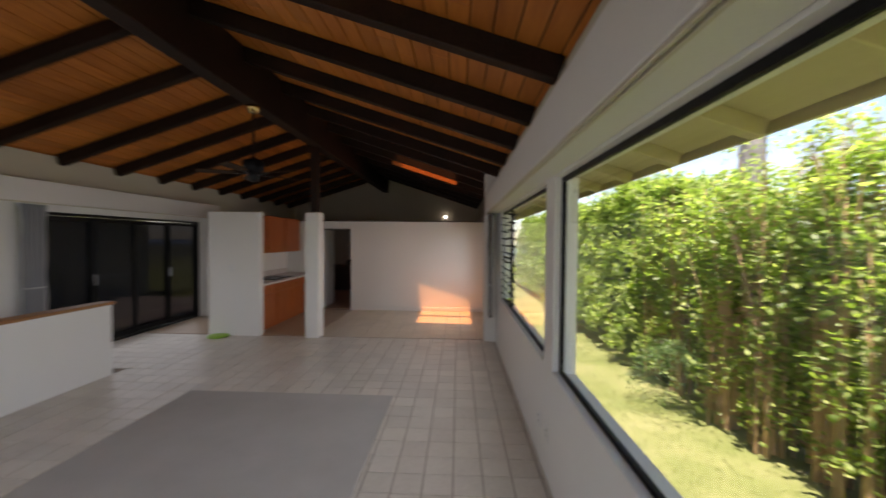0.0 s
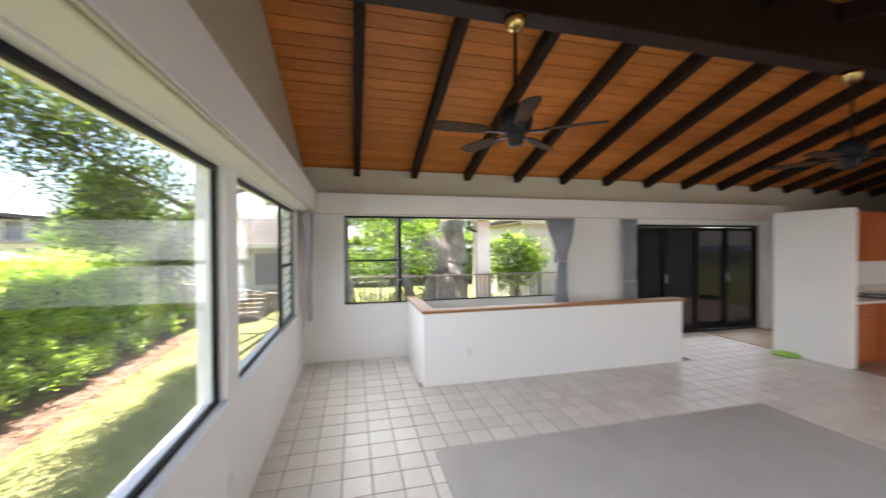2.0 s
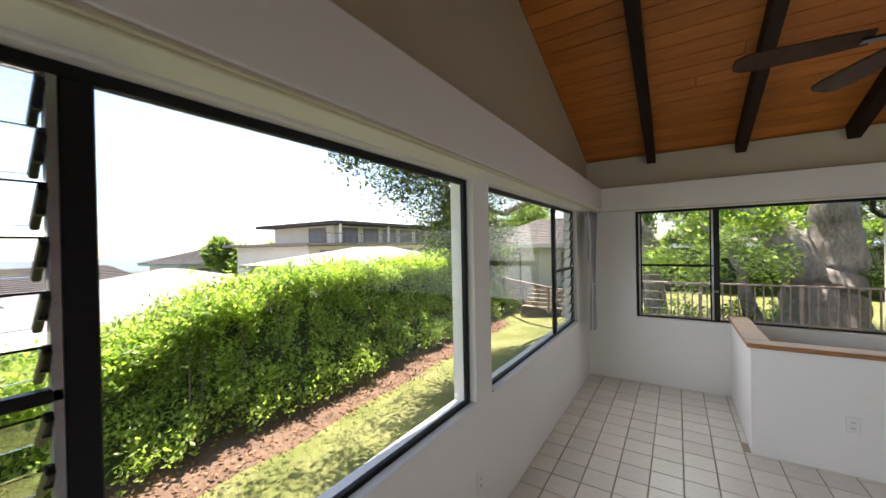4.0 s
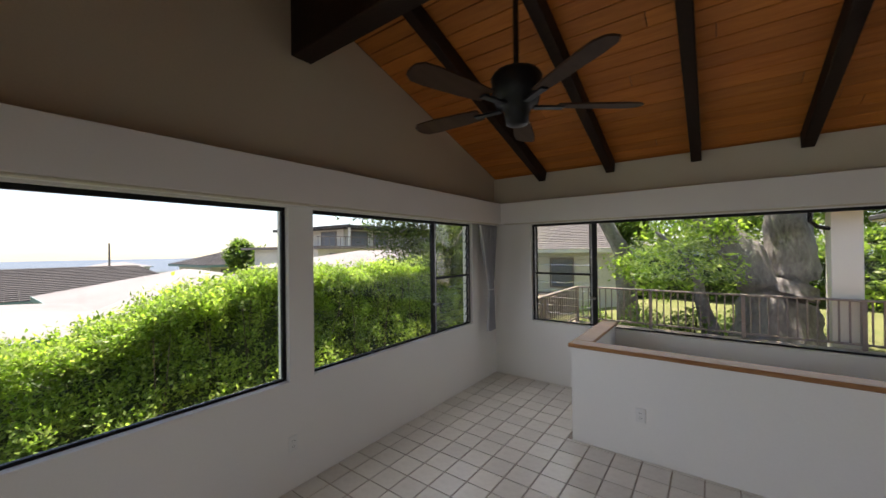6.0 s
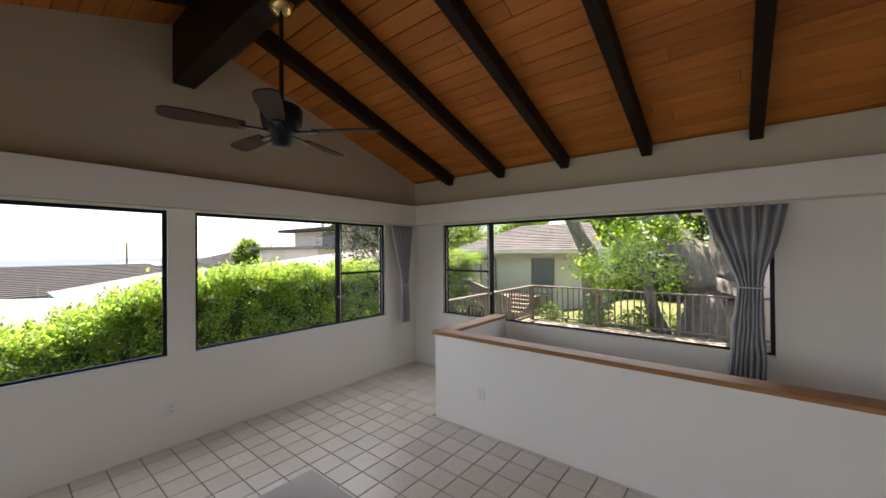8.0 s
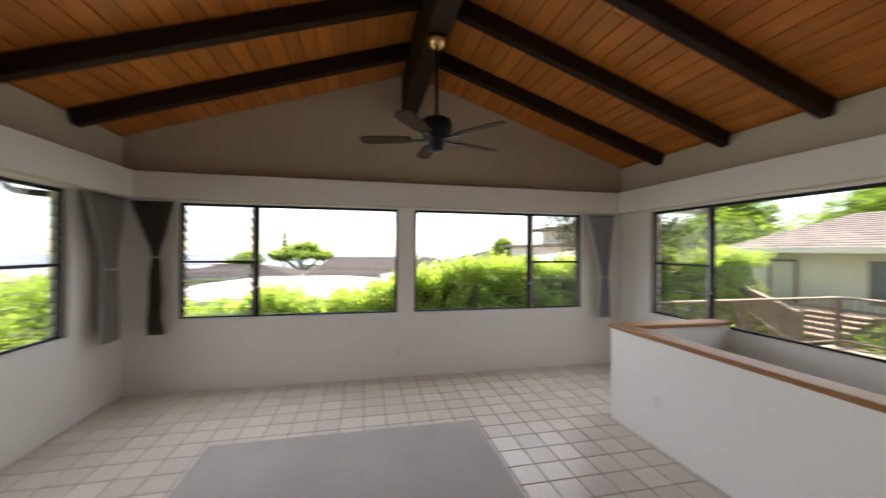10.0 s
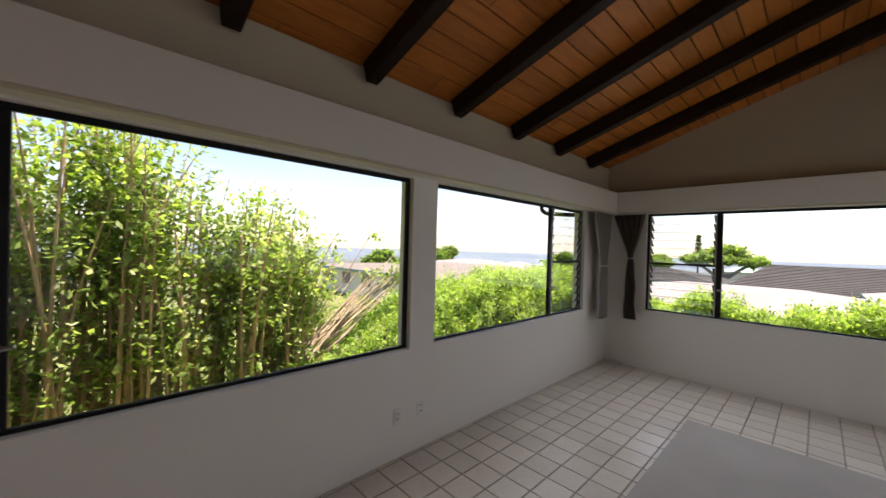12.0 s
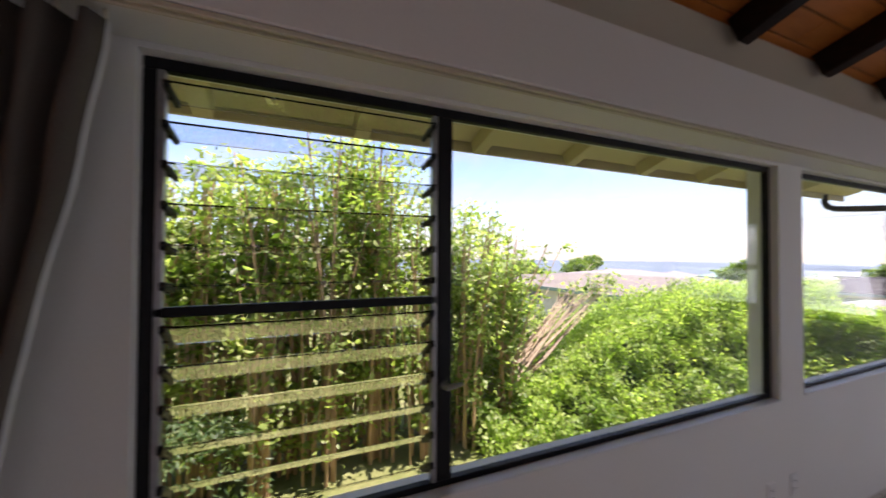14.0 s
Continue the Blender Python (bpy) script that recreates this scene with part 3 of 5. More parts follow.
# sliding door
door = thing("door_1", (6.07, -6.8, 0.0), "dark framed sliding glass door to the deck, smoked glass", "door", "", "structure")
y0, y1 = DOOR
part("door_frame", Geo().box(6.02, 6.13, y0, y1, 1.93, 1.97, 0.003).box(6.02, 6.13, y0, y1, 0.0, 0.03, 0.003).box(6.02, 6.13, y0, y0 + 0.04, 0.03, 1.93, 0.003).box(6.02, 6.13, y1 - 0.04, y1, 0.03, 1.93, 0.003), "black", door)
w = (y1 - y0 - 0.08) / 4
for i in range(4):
    a, b, x = y0 + 0.04 + w * i - 0.02, y0 + 0.04 + w * (i + 1) + 0.02, (6.045, 6.09)[i % 2]
    leaf = part("door_panel", Geo().box(x, x + 0.035, a, a + 0.05, 0.035, 1.925, 0.003).box(x, x + 0.035, b - 0.05, b, 0.035, 1.925, 0.003).box(x, x + 0.035, a + 0.05, b - 0.05, 0.035, 0.11, 0.003).box(x, x + 0.035, a + 0.05, b - 0.05, 1.865, 1.925, 0.003), "black", door)
    part("pane", Geo().box(x + 0.014, x + 0.019, a + 0.05, b - 0.05, 0.11, 1.865), "tinted", leaf).visible_shadow = False
    if i in (0, 2):
        part("handle", Geo().box(x - 0.025, x - 0.002, b - 0.035, b - 0.015, 0.92, 1.08, 0.006), "steel", leaf, "metal pull handle")

# ---- curtains ----


def curtain(wall, u0, u1, tie_u, tie_w, foot_u, foot_w, tie_z, top, bottom, off, label, folds=7, mat="curtain"):
    """A tied-back panel: wide at its track, drawn in at the tie, flaring out to its hem."""
    m = to_wall(wall)
    rows, cols = 26, folds * 8
    vs, fs = [], []
    for i in range(rows + 1):
        z = top + (bottom - top) * i / rows
        if z > tie_z:
            k = (top - z) / (top - tie_z)
            k = 0.75 * k + 0.25 * k * k * (3 - 2 * k)
            c, w = (u0 + u1) / 2 * (1 - k) + tie_u * k, (u1 - u0) * (1 - k) + tie_w * k
        else:
            k = ((tie_z - z) / (tie_z - bottom)) ** 0.7
            c, w = tie_u * (1 - k) + foot_u * k, tie_w * (1 - k) + foot_w * k
        depth = 0.012 + 0.030 * min(1.0, w / 0.5)
        for j in range(cols + 1):
            q = j / cols
            sway = 0.012 * noise.noise((q * 3, i * 0.25, u0 * 7))
            vs.append(m @ Vector((c + w * (q - 0.5) + sway, off + depth * math.sin(2 * math.pi * folds * q + 0.8 * noise.noise((q * 2, i * 0.1, u1))) + sway, z)))
    n = cols + 1
    for i in range(rows):
        for j in range(cols):
            fs.append((i * n + j, i * n + j + 1, (i + 1) * n + j + 1, (i + 1) * n + j))
    cur = thing("curtain", m @ Vector((tie_u, off, bottom)), label, "curtain", "tied-back curtains")
    cloth = part("cloth", Geo().add(vs, fs), mat, cur, "", True)
    solid = cloth.modifiers.new("thickness", "SOLIDIFY")
    solid.thickness = 0.004
    ring = [m @ Vector((tie_u + (tie_w / 2 + 0.006) * math.cos(a), off + 0.034 * math.sin(a), tie_z)) for a in [2 * math.pi * k / 20 for k in range(21)]]
    part("tie_band", Geo().tube(ring, 0.009, 6, False), "lining", cur, "pale tie band")
    edge = [vs[i * n + (0 if abs(u0 - tie_u) > abs(u1 - tie_u) else cols)] for i in range(rows + 1)]
    part("edge_hem", Geo().tube([p for p in edge], 0.008, 6), "lining", cur, "pale rolled edge", True)
    for k in range(folds + 1):
        p = m @ Vector((u0 + (u1 - u0) * k / folds, off, top))
        part("hook", Geo().tube([p, p + Vector((0, 0, 2.06 - top))], 0.004, 6), "track", cur)
    return cur


GREY = "grey cloth curtain tied back beside the window"
curtain("north", 5.40, 5.80, 5.66, 0.10, 5.66, 0.17, 1.20, 2.04, 0.66, -0.12, GREY, 5)
BROWN = "dark brown cloth curtain with a pale edge, tied back"
curtain("north", 0.13, 0.53, 0.36, 0.07, 0.36, 0.16, 1.46, 2.04, 0.65, -0.12, BROWN, 5, "dark_curtain")
curtain("west", -0.70, -0.24, -0.40, 0.16, -0.40, 0.24, 1.35, 2.04, 0.66, -0.12, "taupe cloth curtain tied back in the window corner", 5, "taupe_curtain")
curtain("west", -6.74, -6.36, -6.60, 0.12, -6.58, 0.2, 0.95, 2.04, 0.45, -0.12, BROWN, 5, "dark_curtain")
curtain("east", -4.17, -3.61, -3.93, 0.15, -3.90, 0.25, 1.36, 2.04, 0.60, -0.12, "grey cloth curtain tied back, hanging into the stair well", 7)
curtain("east", -5.36, -5.08, -5.22, 0.24, -5.22, 0.26, 1.0, 2.04, 0.10, -0.10, "narrow grey curtain drawn beside the sliding door", 5)

# ---- ceiling fans ----


def ceiling_fan(x, y):
    fan = thing("ceiling_fan", (x, y, 2.36), "black ceiling fan with tan blades on a long rod", "ceiling fan", "fans under the ridge beam")
    part("canopy", Geo().lathe(x, y, [(0.03, 3.08), (0.055, 3.095), (0.075, 3.135), (0.078, 3.162)]), "brass", fan, "brass canopy", True)
    part("rod", Geo().lathe(x, y, [(0.013, 2.55), (0.013, 3.10)], 12), "beam", fan)
    part("motor", Geo().lathe(x, y, [(0.028, 2.575), (0.045, 2.555), (0.104, 2.540), (0.118, 2.520), (0.115, 2.455), (0.098, 2.395), (0.066, 2.385), (0.058, 2.345), (0.050, 2.305), (0.02, 2.295)][::-1]), "black", fan, "black motor housing", True)
    for k in range(5):
        pm = pose(x, y, 2.385, 0, 0, 72 * k + 20)
        part("blade_arm", Geo().box(0.08, 0.22, -0.018, 0.018, -0.006, 0.004, 0.002, pm), "black", fan)
        outline = [(0.19, -0.042), (0.30, -0.052), (0.48, -0.060), (0.55, -0.055), (0.58, -0.032), (0.585, 0.0), (0.58, 0.032), (0.55, 0.055), (0.48, 0.060), (0.30, 0.052), (0.19, 0.042)]
        tilt = pm @ Matrix.Rotation(radians(11), 4, "X")
        n = len(outline)
        vs = [tilt @ Vector((a, b, z)) for z in (0.004, 0.012) for a, b in outline]
        part("blade", Geo().add(vs, [tuple(range(n))[::-1], tuple(range(n, 2 * n))] + [(i, (i + 1) % n, n + (i + 1) % n, n + i) for i in range(n)]), "blade", fan)
    return fan


ceiling_fan(3.0, -1.75)
ceiling_fan(3.0, -5.05)

# ---- rug, outlets, small things ----
rug = part("rug", Geo().box(1.29, 3.47, -4.66, -1.275, 0.0, 0.010, 0.004), "rug")
tagged(rug, "flat grey carpet square laid on the tiled floor", "rug")


def outlet(m):
    ob = thing("outlet", m.translation, "ivory wall outlet plate", "outlet", "outlets on the walls")
    part("plate", Geo().box(-0.036, 0.036, -0.007, -0.0005, -0.058, 0.058, 0.003, m), "plastic", ob)
    for dz in (0.02, -0.02):
        part("socket", Geo().box(-0.016, 0.016, -0.010, -0.0072, dz - 0.014, dz + 0.014, 0.002, m), "plastic", ob)
        part("slot", Geo().box(-0.008, -0.005, -0.0108, -0.0101, dz - 0.006, dz + 0.006, 0, m).box(0.005, 0.008, -0.0108, -0.0101, dz - 0.006, dz + 0.006, 0, m), "black", ob)
    return ob


outlet(pose(0, -3.44, 0.31, 0, 0, 90))
outlet(pose(0, -3.66, 0.31, 0, 0, 90))
outlet(pose(2.9, 0, 0.33))
outlet(pose(4.76, -1.99, 0.36, 0, 0, -90))
sw = thing("light_switch", (4.42, -6.85, 1.14), "ivory light switch plate on the kitchen end wall", "switch")
part("plate", Geo().box(4.37, 4.47, -6.8495, -6.843, 1.08, 1.20, 0.003), "plastic", sw)
for dx in (4.395, 4.445):
    part("rocker", Geo().box(dx - 0.012, dx + 0.012, -6.8428, -6.836, 1.11, 1.17, 0.002), "plastic", sw)
toy = thing("pet_bowl_mat", (4.58, -6.72, 0.0), "lime green rubber mat lying on the tiles by the kitchen wall", "mat")
part("mat", Geo().lathe(4.6, -6.76, [(0.155, 0.002), (0.165, 0.012), (0.15, 0.03), (0.10, 0.036), (0.05, 0.034)], 24), "lime", toy, "", True)

# ---- kitchen and the rooms behind ----
structure("wall_kitchen_end", Geo().box(3.945, 4.825, -6.97, -6.85, -0.005, 2.08), "wall", "white end wall of the kitchen, short of the roof", "wall")
structure("wall_kitchen_back", Geo().box(4.62, 4.74, -9.208, -6.972, -0.005, 2.07), "wall", "white wall behind the kitchen counter", "wall")
g = Geo()
for a, b, c, d in wall_rects(WEST, EAST, -0.005, 2.05, [(3.107, 3.87, -0.005, 1.88)]):
    g.box(a + 0.001, b - 0.001, -9.33, -9.21, c, d)
structure("wall_partition", g, "wall", "white partition wall with a doorway, short of the roof", "wall")
structure("trim_partition_cap", Geo().box(0.002, 5.998, -9.345, -9.195, 2.052, 2.07, 0.003), "dark_wood", "dark cap along the partition", "trim")
g = Geo().box(0.003, 3.09, -9.209, -9.197, 0.003, 0.09, 0.003)
structure("baseboard", g, "trim", "white baseboard along the partition", "baseboard")
structure("column", Geo().box(2.92, 3.15, -7.02, -6.79, -0.005, 2.08, 0.012), "wall", "white square column at the kitchen's corner", "column")
structure("post", Geo().box(2.955, 3.085, -6.97, -6.84, 2.082, 3.163, 0.006), "beam", "dark timber post from column to ridge beam", "post")
structure("wall_pier", Geo().box(0.002, 0.20, -7.0, -6.80, -0.005, 2.72, 0.004), "wall", "white pier against the window wall", "wall")
structure("column_east", Geo().box(5.86, 5.998, -8.6, -8.27, -0.005, 2.06, 0.004), "trim", "white jamb beside the sliding door", "column")


def base_cabinet(y0, y1):
    cab = thing("base_cabinet", (4.31, (y0 + y1) / 2, 0.0), "orange-brown stained kitchen base cabinet", "cabinet", "kitchen base cabinets")
    part("body", Geo().box(4.02, 4.615, y0, y1, 0.09, 0.815, 0.003).box(4.08, 4.615, y0, y1, 0.0, 0.088), "cabinet", cab)
    leaf = part("door", Geo().box(4.0, 4.018, y0 + 0.02, y1 - 0.02, 0.12, 0.64, 0.004).box(3.992, 3.9995, y0 + 0.08, y1 - 0.08, 0.18, 0.58, 0.003), "cabinet", cab)
    drawer = part("drawer", Geo().box(4.0, 4.018, y0 + 0.02, y1 - 0.02, 0.66, 0.80, 0.004), "cabinet", cab)
    part("knob", Geo().tube([(3.998, y1 - 0.06, 0.58), (3.975, y1 - 0.06, 0.58)], [0.008, 0.014], 8), "brass", leaf)
    part("knob", Geo().tube([(3.998, (y0 + y1) / 2, 0.73), (3.975, (y0 + y1) / 2, 0.73)], [0.008, 0.014], 8), "brass", drawer)
    return cab


for a in (-7.52, -8.07, -8.62, -9.17):
    base_cabinet(a, a + 0.54)
top = thing("countertop", (4.3, -8.1, 0.82), "pale speckled counter with a black cooktop", "countertop")
part("slab", Geo().box(3.955, 4.615, -9.2, -6.975, 0.82, 0.86, 0.006), "counter", top)
part("backsplash", Geo().box(4.595, 4.615, -9.2, -6.975, 0.861, 0.97, 0.004), "counter", top)
cook = thing("cooktop", (4.3, -8.0, 0.861), "black built-in cooktop on the counter", "cooktop")
part("plate", Geo().box(4.05, 4.5, -8.3, -7.6, 0.861, 0.872, 0.004), "black", cook)
for cx, cy in ((4.16, -7.78), (4.39, -7.78), (4.16, -8.12), (4.39, -8.12)):
    part("burner", Geo().lathe(cx, cy, [(0.085, 0.8725), (0.085, 0.879), (0.06, 0.881)], 16), "steel", cook)


def wall_cabinet(y0, y1):
    cab = thing("wall_cabinet", (4.45, (y0 + y1) / 2, 1.36), "orange-brown stained kitchen wall cabinet", "cabinet", "kitchen wall cabinets")
    part("body", Geo().box(4.30, 4.615, y0, y1, 1.36, 2.08, 0.003), "cabinet", cab)
    leaf = part("door", Geo().box(4.28, 4.298, y0 + 0.015, y1 - 0.015, 1.38, 2.06, 0.004).box(4.272, 4.2795, y0 + 0.07, y1 - 0.07, 1.44, 2.0, 0.003), "cabinet", cab)
    part("knob", Geo().tube([(4.278, y1 - 0.05, 1.46), (4.255, y1 - 0.05, 1.46)], [0.008, 0.014], 8), "brass", leaf)
    return cab


for a in (-7.70, -8.43, -9.16):
    wall_cabinet(a, a + 0.72)
dresser = thing("dresser", (4.2, -12.3, 0.0), "dark brown low dresser in the back room", "dresser")
part("body", Geo().box(3.4, 5.2, -12.65, -12.1, 0.05, 0.80, 0.006), "dark_wood", dresser)
part("top", Geo().box(3.37, 5.23, -12.67, -12.07, 0.801, 0.83, 0.005), "dark_wood", dresser)
for a in (3.42, 4.02, 4.62):
    d = part("drawer", Geo().box(a, a + 0.56, -12.098, -12.08, 0.1, 0.42, 0.004).box(a, a + 0.56, -12.098, -12.08, 0.45, 0.77, 0.004), "dark_wood", dresser)
    part("knob", Geo().tube([(a + 0.28, -12.08, 0.6), (a + 0.28, -12.055, 0.6)], [0.008, 0.014], 8), "brass", d)
cushion = part("cushion", Geo().box(3.6, 4.15, -12.5, -12.15, 0.832, 0.99, 0.05), "black")
tagged(cushion, "dark cushion lying on the dresser", "cushion")
leaf = thing("door_2", (3.86, -9.34, 0.0), "white door standing open into the back room", "door", "", "structure")
part("leaf", Geo().box(3.80, 3.84, -10.1, -9.345, 0.01, 1.86, 0.004), "trim", leaf)
part("handle", Geo().tube([(3.80, -10.02, 0.98), (3.75, -10.02, 0.98), (3.745, -9.93, 0.98)], 0.011, 8), "steel", leaf)
lamp = thing("wall_lamp", (1.05, -12.6, 2.38), "round white lamp glowing on the far gable", "lamp")
part("backplate", Geo().box(0.99, 1.11, SOUTH + 0.001, SOUTH + 0.025, 2.32, 2.44, 0.005), "steel", lamp)
part("globe", Geo().lathe(1.05, SOUTH + 0.11, [(0.015, 2.335), (0.035, 2.345), (0.05, 2.38), (0.035, 2.415), (0.015, 2.425)], 16), "globe", lamp, "", True)
part("arm", Geo().tube([(1.05, SOUTH + 0.02, 2.33), (1.05, SOUTH + 0.10, 2.315)], 0.012, 8), "steel", lamp)

# ---- outdoors: ground ----


def ground_z(x, y):
    def step(v, a, b):
        k = min(1.0, max(0.0, (v - a) / (b - a)))
        return k * k * (3 - 2 * k)
    z = -1.15 + 0.65 * step(x, 6.5, 12.0) * step(-y, -4.0, 0.5)
    z += 0.15 * step(-x, 0.5, 3.0) * step(-y, 0, 3)
    r = math.hypot(x - 3, y + 4)
    down = step(y, 5.5, 12.0) + step(-x, 5.0, 12.0)
    z -= 2.4 * min(1.0, down) * (1 - step(x, 8, 20))
    z -= 46 * step(r, 45, 620) * (0.3 + 0.7 * min(1.0, down))
    return z + 0.03 * noise.noise((x * 0.5, y * 0.5, 0))


radii = [0.0, 4, 6, 7, 8, 9, 10, 11, 12, 13, 14, 16, 18, 20, 23, 27, 32, 40, 60, 100, 180, 320, 600, 1000, 1600, 2600, 4200]
n = 120
vs, fs = [], []
for r in radii:
    for k in range(n):
        a = 2 * math.pi * k / n
        px, py = 3 + r * math.cos(a), -4 + r * math.sin(a)
        vs.append((px, py, ground_z(px, py)))
for i in range(1, len(radii) - 1):
    for k in range(n):
        fs.append((i * n + k, i * n + (k + 1) % n, (i + 1) * n + (k + 1) % n, (i + 1) * n + k))
fs.append(tuple(range(n, 2 * n))[::-1])
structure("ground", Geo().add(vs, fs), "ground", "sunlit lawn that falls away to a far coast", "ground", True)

# ---- outdoors: plants ----
rs = np.random.RandomState(11)


def leaves(name, points, size, mat, parent, label="", droop=0.25, slim=0.45):
    """Many small folded leaves, one at each point."""
    pts = np.asarray(points)
    n = len(pts)
    az = rs.uniform(0, 2 * np.pi, n)
    el = rs.normal(-droop, 0.55, n)
    d = np.stack([np.cos(az) * np.cos(el), np.sin(az) * np.cos(el), np.sin(el)], 1)
    side = np.stack([-np.sin(az), np.cos(az), np.zeros(n)], 1)
    up = np.cross(d, side) * -1
    roll = rs.normal(0, 0.5, n)[:, None]
    side, up = side * np.cos(roll) + up * np.sin(roll), up * np.cos(roll) - side * np.sin(roll)
    ln = (size * rs.uniform(0.6, 1.35, n))[:, None]
    w = ln * slim
    v = np.empty((n, 4, 3))
    v[:, 0] = pts
    v[:, 1] = pts + d * ln * 0.5 + side * w * 0.5 + up * w * 0.12
    v[:, 2] = pts + d * ln - up * ln * 0.08
    v[:, 3] = pts + d * ln * 0.5 - side * w * 0.5 + up * w * 0.12
    idx = np.arange(n * 4).reshape(n, 4)
    tris = np.concatenate([idx[:, [0, 1, 2]], idx[:, [0, 2, 3]]], 1).reshape(-1)
    me = bpy.data.meshes.new(name)
    me.vertices.add(n * 4)
    me.vertices.foreach_set("co", v.reshape(-1))
    me.loops.add(n * 6)
    me.loops.foreach_set("vertex_index", tris)
    me.polygons.add(n * 2)
    me.polygons.foreach_set("loop_start", np.arange(0, n * 6, 3))
    me.update(calc_edges=True)
    me.materials.append(M[mat])
    ob = new(name, me)
    if parent is not None:
        ob.parent = parent
        ob.matrix_parent_inverse = parent.matrix_basis.inverted()
    return tagged(ob, label)


def clumps(centres, spread, per):
    c = np.repeat(np.asarray(centres), per, axis=0)
    return c + rs.normal(0, 1, c.shape) * np.asarray(spread)


def hedge(name, along, length, front, depth, z0, top, count, size, mat, label, foot=0.25, batter=0.34):
    """A row of clipped shrubs; along(u, w) gives its place on the plan."""
    start = along(length / 2, depth / 2)
    row = thing(name, (*start, z0(length / 2)), label, "hedge")
    cs = []

    def crest(u):
        return top(u) + 0.30 * noise.noise((u * 0.9, 3.1, len(label))) + 0.22 * noise.noise((u * 2.4, 1.7, 0))

    for _ in range(count):
        u = rs.uniform(0, length)
        h, b = crest(u), z0(u)
        if rs.rand() < 0.62:
            k = rs.rand() ** 0.8
            gap = noise.noise((u * 2.3, k * 4.6, 5.0)) + 0.6 * noise.noise((u * 5.5, k * 9.0, 1.0))
            if gap < -0.12 and rs.rand() < 0.85:
                continue
            w = batter * depth * k + depth * 0.08 * rs.rand() - 0.34 * gap
            z = b + foot + (h - b - foot) * k
        else:
            w, z = depth * (0.3 + 0.7 * rs.rand()), h - 0.10 * rs.rand() + 0.20 * noise.noise((u * 2.6, rs.rand() * 3, 2))
        x, y = along(u, w)
        cs.append((x, y, z))
    for _ in range(int(length * 16)):
        u, w = rs.uniform(0, length), depth * (0.2 + 0.8 * rs.rand())
        rise = rs.uniform(0.08, 0.36) * (0.6 + noise.noise((u * 1.1, 2.2, 9.0)))
        tilt = rs.normal(0, 0.08, 2)
        for k in (0.25, 0.5, 0.75, 1.0):
            x, y = along(u, w)
            cs.append((x + tilt[0] * k, y + tilt[1] * k, crest(u) + rise * k))
    leaves("foliage", clumps(cs, (0.06, 0.06, 0.08), 10), size, mat, row, "", -0.3, 0.5)
    # added dark sheet: the hedge's inner shade as colour, closing the view through
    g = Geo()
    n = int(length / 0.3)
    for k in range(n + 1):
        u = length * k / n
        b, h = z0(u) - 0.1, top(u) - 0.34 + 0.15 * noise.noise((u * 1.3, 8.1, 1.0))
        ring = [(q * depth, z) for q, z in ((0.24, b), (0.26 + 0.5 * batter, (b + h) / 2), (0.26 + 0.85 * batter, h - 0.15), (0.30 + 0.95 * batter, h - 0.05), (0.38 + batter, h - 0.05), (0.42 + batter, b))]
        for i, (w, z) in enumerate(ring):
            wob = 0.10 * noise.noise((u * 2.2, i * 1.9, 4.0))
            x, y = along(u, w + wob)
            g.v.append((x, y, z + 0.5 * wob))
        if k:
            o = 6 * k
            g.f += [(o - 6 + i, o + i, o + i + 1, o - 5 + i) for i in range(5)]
    part("inner_growth", g, "hedge_shade", row, "dark sheet for the shaded inside of the hedge", True)
    g = Geo()
    for k in range(int(length / 0.4)):
        u = rs.uniform(0, length)
        x, y = along(u, depth * rs.uniform(0.15, 0.6))
        z = z0(u) - 0.05
        hgt = (top(u) - z) * rs.uniform(0.75, 1.0)
        x2, y2 = x + rs.normal(0, 0.14), y + rs.normal(0, 0.14)
        g.tube([(x, y, z), ((x + x2) / 2 + rs.normal(0, 0.04), (y + y2) / 2, z + hgt * 0.5), (x2, y2, z + hgt)], [0.014, 0.010, 0.004], 5)
    tagged(part("stems", g, "twig", row), "", "", "", "stuff")
    return row


hedge("hedge", lambda u, w: (-6.0 + u, 4.15 + w + 0.04 * (u - 6)), 22.0, 0, 1.6, lambda u: ground_z(-6 + u, 4.4), lambda u: 0.20 + 0.86 * min(1.0, max(0.0, (u - 8.2) / 2.6)) + 0.03 * max(0.0, u - 10.8), 16500, 0.084, "hedge_leaf", "dense bright green loose hedge behind the lawn", 0.2, 0.8)
hedge("hedge", lambda u, w: (-2.75 - w, -3.7 + u), 10.5, 0, 2.1, lambda u: ground_z(-3.2, -3.7 + u), lambda u: -0.74 + 0.285 * min(u, 4.6) + 0.03 * max(u - 4.6, 0), 7500, 0.075, "hedge_leaf", "loose green hedge beside the lawn", 0.02)
hedge("hedge", lambda u, w: (-2.9 - w, -24.0 + u), 16.5, 0, 1.6, lambda u: ground_z(-3.4, -24 + u), lambda u: 2.6 + 0.25 * math.sin(u), 6500, 0.12, "vine_leaf", "tall leafy hedge along the side lawn")


